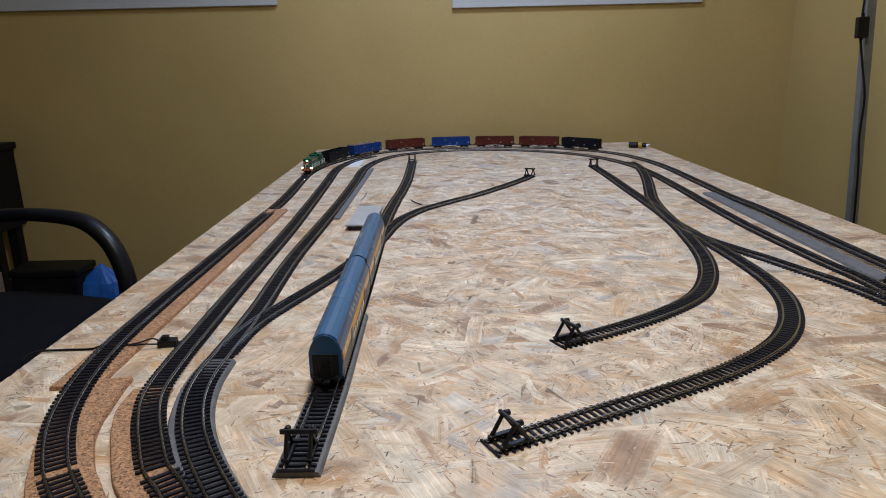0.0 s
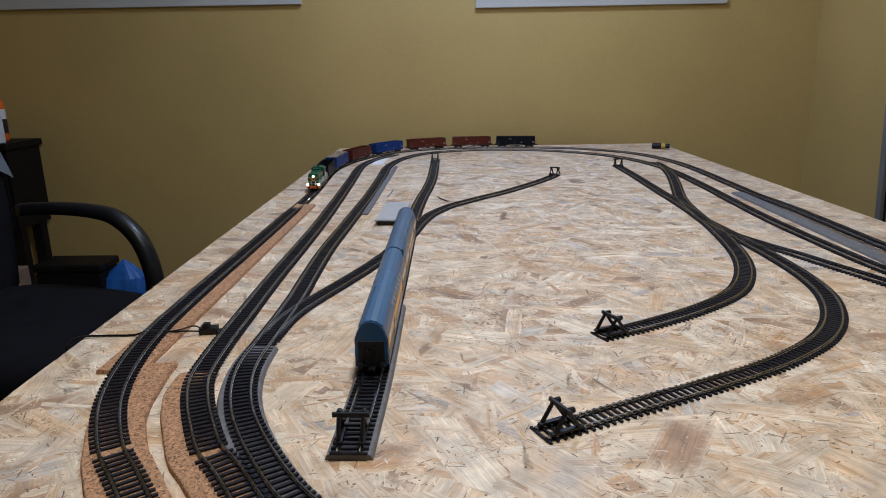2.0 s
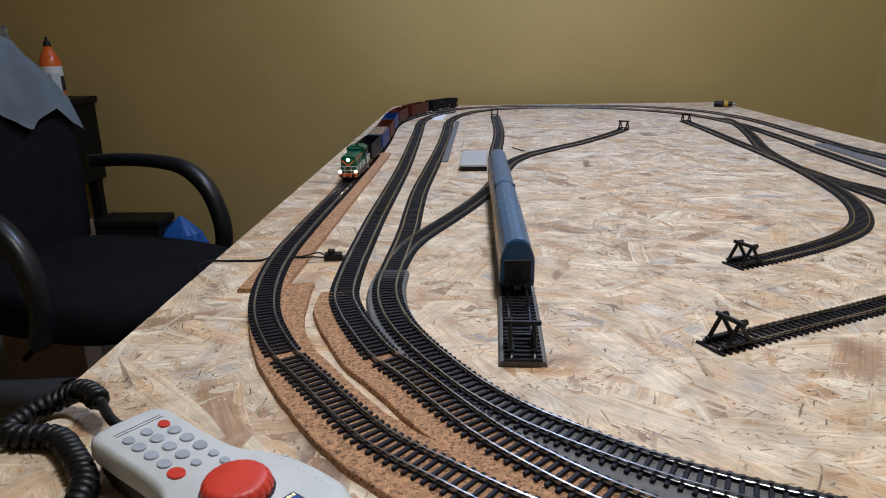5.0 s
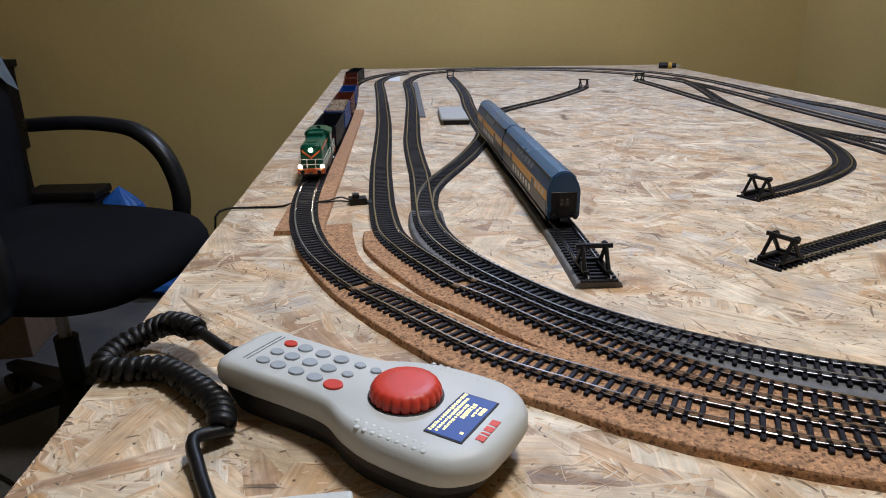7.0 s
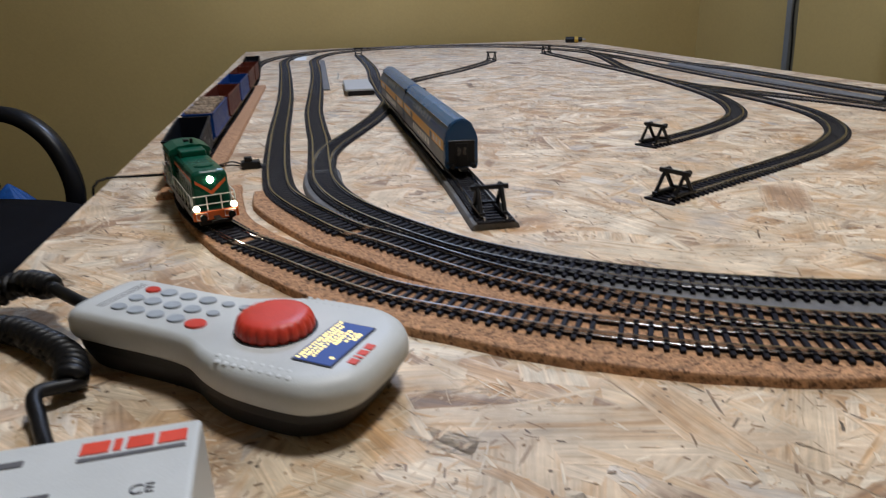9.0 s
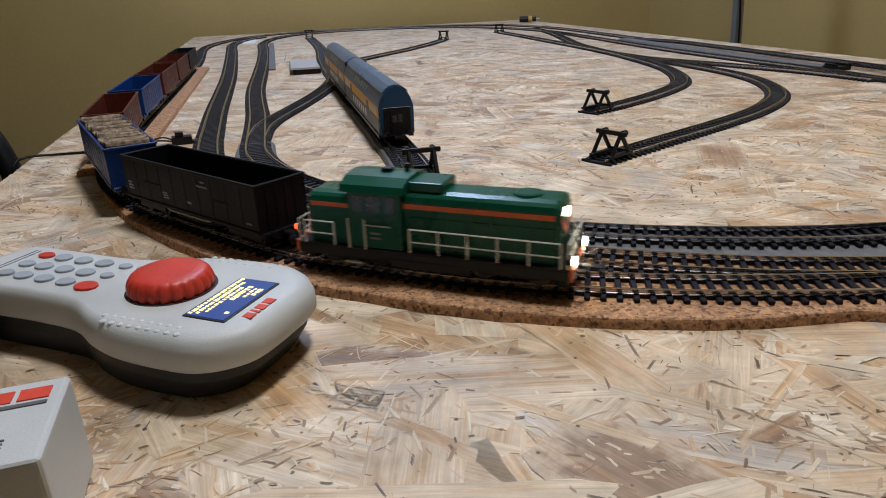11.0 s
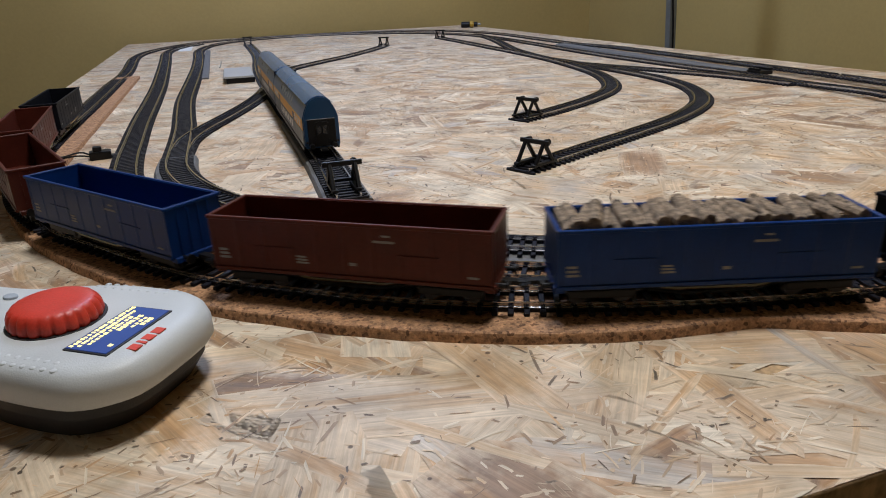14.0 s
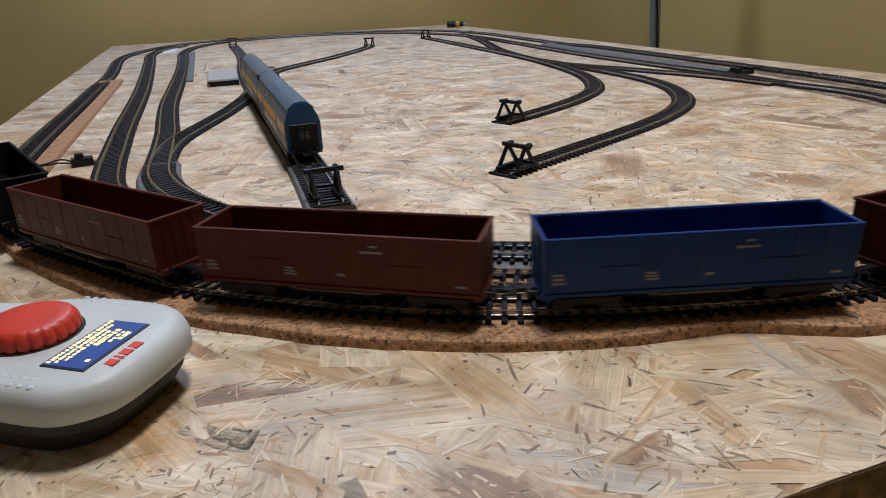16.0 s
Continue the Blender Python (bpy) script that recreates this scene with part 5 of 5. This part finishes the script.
# ---- the corner with the chair ----
def chair():
    c = thing("office_chair", "black office chair with looped plastic armrests", "chair", pose(-0.963, 0.998, 0, 0, 0, -17))
    seat = [(0.03 + 0.30 * math.copysign(abs(math.cos(a)) ** 0.6, math.cos(a)), 0.255 * math.copysign(abs(math.sin(a)) ** 0.6, math.sin(a))) for a in [2 * math.pi * k / 40 for k in range(40)]]
    rings = []
    for k, z in ((0.80, 0.405), (0.95, 0.414), (1.0, 0.437), (0.99, 0.468), (0.95, 0.490), (0.86, 0.501), (0.6, 0.500)):
        rings.append([(x * k, y * k, z + 0.02 * max(0, abs(x) - 0.2) * (-1 if x > 0 else 0)) for x, y in seat])
    part("seat", loft(rings), "chair", c, smooth=True)
    part("under_plate", box(-0.11, 0.11, -0.09, 0.09, 0.375, 0.408, 0.008), "black", c)
    part("tilt_lever", tube([(0.02, -0.08, 0.385), (0.04, -0.20, 0.38), (0.05, -0.25, 0.37)], 0.006, 8), "black", c)
    part("gas_column", cyl(0.014, (0, 0, 0.22), (0, 0, 0.38), 20), "metal", c)
    part("column_sleeve", cyl(0.027, (0, 0, 0.075), (0, 0, 0.24), 20), "black", c)
    back = []
    for z, w, x in ((0.47, 0.17, -0.225), (0.50, 0.20, -0.230), (0.56, 0.215, -0.243), (0.66, 0.235, -0.262), (0.80, 0.250, -0.285), (0.88, 0.228, -0.300), (0.95, 0.178, -0.315), (1.00, 0.105, -0.328), (1.015, 0.05, -0.333)):
        back.append([(x + 0.035 - 0.02 * abs(u), u * w, z) for u in np.linspace(-1, 1, 9)] + [(x - 0.03 + 0.02 * abs(u), u * w, z) for u in np.linspace(1, -1, 9)])
    part("backrest", loft(back), "chair", c, smooth=True)
    part("back_bar", loft([[(x - 0.012, -0.03, z), (x + 0.012, -0.03, z), (x + 0.012, 0.03, z), (x - 0.012, 0.03, z)] for x, z in ((-0.10, 0.385), (-0.24, 0.40), (-0.285, 0.50), (-0.31, 0.80))]), "black", c)
    for s in (-1, 1):
        y = s * 0.275
        line = curve_through([(-0.255, y, 0.682), (-0.12, y, 0.692), (0.00, y, 0.690), (0.075, y, 0.674), (0.135, y, 0.622), (0.165, y, 0.54), (0.162, y, 0.475), (0.14, y, 0.435), (0.10, y * 0.9, 0.415)], 0.02)
        d = np.gradient(line, axis=0)
        d /= np.linalg.norm(d, axis=1)[:, None]
        rings = []
        for p, t in zip(line, d):
            nrm = np.array([-t[2], 0, t[0]])
            rings.append([tuple(p + nrm * a + np.array([0, b, 0])) for a, b in ((0.016, -0.018), (0.020, 0), (0.016, 0.018), (-0.012, 0.02), (-0.016, 0), (-0.012, -0.02))])
        part("armrest", loft(rings), "arm", c, smooth=True)
    for k in range(5):
        a = 2 * math.pi * k / 5 + 0.3
        u = Vector((math.cos(a), math.sin(a), 0))
        v = Vector((-u.y, u.x, 0))
        rings = [[u * r + v * w + Vector((0, 0, z - h)), u * r - v * w + Vector((0, 0, z - h)), u * r - v * w + Vector((0, 0, z + h)), u * r + v * w + Vector((0, 0, z + h))] for r, w, h, z in ((0.02, 0.026, 0.02, 0.105), (0.18, 0.02, 0.014, 0.09), (0.31, 0.015, 0.010, 0.075))]
        leg = part("base_leg", loft(rings), "black", c)
        q = u * 0.30
        for s in (-1, 1):
            part("castor_wheel", cyl(0.027, q + v * s * 0.008 + Vector((0, 0, 0.027)), q + v * s * 0.024 + Vector((0, 0, 0.027)), 18, bevel=0.003), "black", leg)
        part("castor_stem", cyl(0.008, q + Vector((0, 0, 0.03)), q + Vector((0, 0, 0.078)), 10), "black", leg)


def towel():
    """A shirt thrown over the domed top of the backrest, its hem uneven."""
    base = pose(-0.963, 0.998, 0, 0, 0, -17)
    bm = bmesh.new()
    n, m, grid = 41, 26, []
    for i in range(n):
        u = -1 + 2 * i / (n - 1)
        top = 1.045 - 0.13 * u * u - 0.05 * u ** 8
        hem = float(np.interp(u, [-1, -0.3, -0.1, 0.15, 0.38, 0.48, 0.75, 1.0], [0.86, 0.90, 0.885, 0.835, 0.787, 0.812, 0.835, 0.775]))
        row = []
        for j in range(m):
            k = j / (m - 1)
            if k < 0.3:
                z = top - 0.15 * (1 - k / 0.3)
                x = -0.385 - 0.02 * (1 - k / 0.3)
            elif k < 0.45:
                a = (k - 0.3) / 0.15
                z = top + 0.018 * math.sin(math.pi * a)
                x = -0.385 + 0.085 * a
            else:
                a = (k - 0.45) / 0.55
                z = top + (min(hem, top - 0.02) - top) * a
                x = float(np.interp(z, [0.66, 0.80, 0.95, 1.02], [-0.212, -0.236, -0.268, -0.300])) - 0.018 * abs(u)
            fold = noise.noise(Vector((u * 3.2 + z * 2.0, z * 2.4, 1.5))) * 0.022 + noise.noise(Vector((u * 9 - z * 7, z * 5, 7.0))) * 0.012
            spread = 0.232 + 0.035 * min(1, max(0, (0.95 - z) / 0.18))
            row.append(bm.verts.new(base @ Vector((x + max(-0.004, fold) + 0.004, u * spread, z + 0.3 * fold))))
        grid.append(row)
    for a, b in zip(grid, grid[1:]):
        for j in range(m - 1):
            bm.faces.new((a[j], a[j + 1], b[j + 1], b[j]))
    bmesh.ops.solidify(bm, geom=bm.faces[:], thickness=0.003)
    tagged(part("draped_shirt", bm, "cloth", smooth=True), "pale blue shirt draped over the chair back", "shirt")


def corner_things():
    d = thing("dark_cabinet", "black-brown cabinet against the yellow wall", "cabinet", pose(-1.625, 2.050, 0))
    part("carcass", box(-0.80, 0.0, 0.0, 0.210, 0.46, 0.770, 0.002), "wood_dark", d)
    part("top_board", box(-0.81, 0.012, -0.012, 0.215, 0.770, 0.795, 0.003), "wood_dark", d)
    for x in (-0.77, -0.03):
        for y in (0.04, 0.17):
            part("leg", box(x - 0.02, x + 0.02, y - 0.02, y + 0.02, 0.0, 0.46, 0.002), "wood_dark", d)
    for i in range(2):
        dr = part("door", box(-0.795 + i * 0.397, -0.405 + i * 0.397, -0.018, -0.002, 0.47, 0.765, 0.002), "wood_dark", d)
        part("handle", box(-0.43 + i * 0.05, -0.42 + i * 0.05, -0.032, -0.018, 0.62, 0.72, 0.002), "metal", dr)
    b = thing("squeeze_bottle", "orange bottle with black cap and white label", "bottle", pose(-1.712, 2.150, 0.795))
    prof = [(0.036, 0.0), (0.039, 0.008), (0.039, 0.115), (0.038, 0.140), (0.031, 0.160), (0.019, 0.180), (0.013, 0.200)]
    part("body", loft([[(r * math.cos(a), r * math.sin(a), z) for a in [2 * math.pi * k / 28 for k in range(28)]] for r, z in prof]), "bottle", b, smooth=True)
    part("label", cyl(0.0394, (0, 0, 0.085), (0, 0, 0.122), 28), "white_paint", b, "white paper label")
    part("lower_label", cyl(0.0394, (0, 0, 0.030), (0, 0, 0.084), 28), "dark_case", b, "dark printed label")
    part("cap", cyl(0.015, (0, 0, 0.196), (0, 0, 0.214), 18, 0.012), "black", b)
    part("nozzle", cyl(0.006, (0, 0, 0.214), (0, 0, 0.230), 12, 0.004), "black", b)
    w = thing("small_carton", "small pale grey carton before the bottle", "carton", pose(-1.672, 2.076, 0.795, 0, 0, -12))
    part("body", box(-0.030, 0.024, -0.022, 0.022, 0, 0.098, 0.002), "grey_case", w)
    g = thing("parts_bag", "clear crinkled bag of small parts on the cabinet", "bag", pose(-1.930, 2.170, 0.795))
    rings = []
    for z, w2, d2 in ((0.0, 0.055, 0.030), (0.03, 0.070, 0.034), (0.12, 0.068, 0.030), (0.20, 0.060, 0.020), (0.25, 0.056, 0.008), (0.275, 0.055, 0.003)):
        rings.append([(w2 * math.cos(a) * (1 + 0.12 * noise.noise(Vector((3 * math.cos(a), 3 * math.sin(a), z * 30)))), d2 * math.sin(a) * (1 + 0.4 * noise.noise(Vector((4 * math.cos(a), 4 * math.sin(a), z * 40)))), z) for a in [2 * math.pi * k / 36 for k in range(36)]])
    part("film", loft(rings), "film", g, smooth=True)
    k = thing("cardboard_box", "brown cardboard box on the floor", "box", pose(-1.395, 1.448, 0, 0, 0, 6))
    part("body", box(-0.12, 0.12, -0.1, 0.1, 0, 0.46, 0.003), "card", k)
    s = thing("storage_case", "low black storage case standing by the wall", "case", pose(-1.372, 1.965, 0))
    part("body", box(-0.13, 0.12, -0.06, 0.075, 0.0, 0.330, 0.012, seg=3), "chair", s)
    part("lid", box(-0.135, 0.125, -0.065, 0.080, 0.330, 0.360, 0.010, seg=3), "wood_dark", s)
    # a limp sack, gathered to a peak
    rings = []
    for k, (z, w, d) in enumerate(((0.0, 0.085, 0.050), (0.05, 0.095, 0.052), (0.18, 0.10, 0.052), (0.28, 0.10, 0.050), (0.33, 0.085, 0.042), (0.365, 0.052, 0.030), (0.39, 0.022, 0.016), (0.405, 0.005, 0.004))):
        ring = []
        for i in range(28):
            a = 2 * math.pi * i / 28
            f = 1 + 0.30 * noise.noise(Vector((1.6 * math.cos(a), 1.6 * math.sin(a), z * 9))) + 0.10 * noise.noise(Vector((6 * math.cos(a), 6 * math.sin(a), z * 20)))
            ring.append((-1.195 + w * f * math.cos(a) * (1 if math.cos(a) < 0 else 0.85), 1.975 + d * f * math.sin(a), z * 0.89))
        rings.append(ring)
    tagged(part("blue_bag", loft(rings), "blue_cloth"), "limp bright blue plastic bag gathered to a peak", "bag")
    bm = bmesh.new()
    bmesh.ops.create_icosphere(bm, subdivisions=3, radius=0.13)
    for v in bm.verts:
        v.co = Vector((v.co.x * 1.2, v.co.y, max(-0.05, v.co.z * 0.5))) * (1 + 0.3 * noise.noise(v.co * 12))
    lo = min(v.co.z for v in bm.verts)
    for v in bm.verts:
        v.co += Vector((-1.008, 1.868, -lo))
    tagged(part("blue_bag", bm, "blue_cloth"), "crumpled bright blue plastic bag on the floor", "bag")
    line = curve_through([(-1.09, 0.82, 0.006), (-0.99, 0.75, 0.006), (-0.92, 0.67, 0.006), (-0.93, 0.55, 0.006)], 0.02)
    tagged(part("floor_cable", tube(line, 0.004, 8), "black"), "black cable lying on the floor", "cable")


room()
wall_sheet(-1.9, -0.516, T + 0.537, T + 1.25)
wall_sheet(0.150, 1.10, T + 0.511, T + 1.25)
table()
tracks()
buffer_stops()
coach()
make_train()
controller()
spiral_cord()
adapter_box()
rail_clip_and_wire()
far_things()
chair()
towel()
corner_things()
motions()
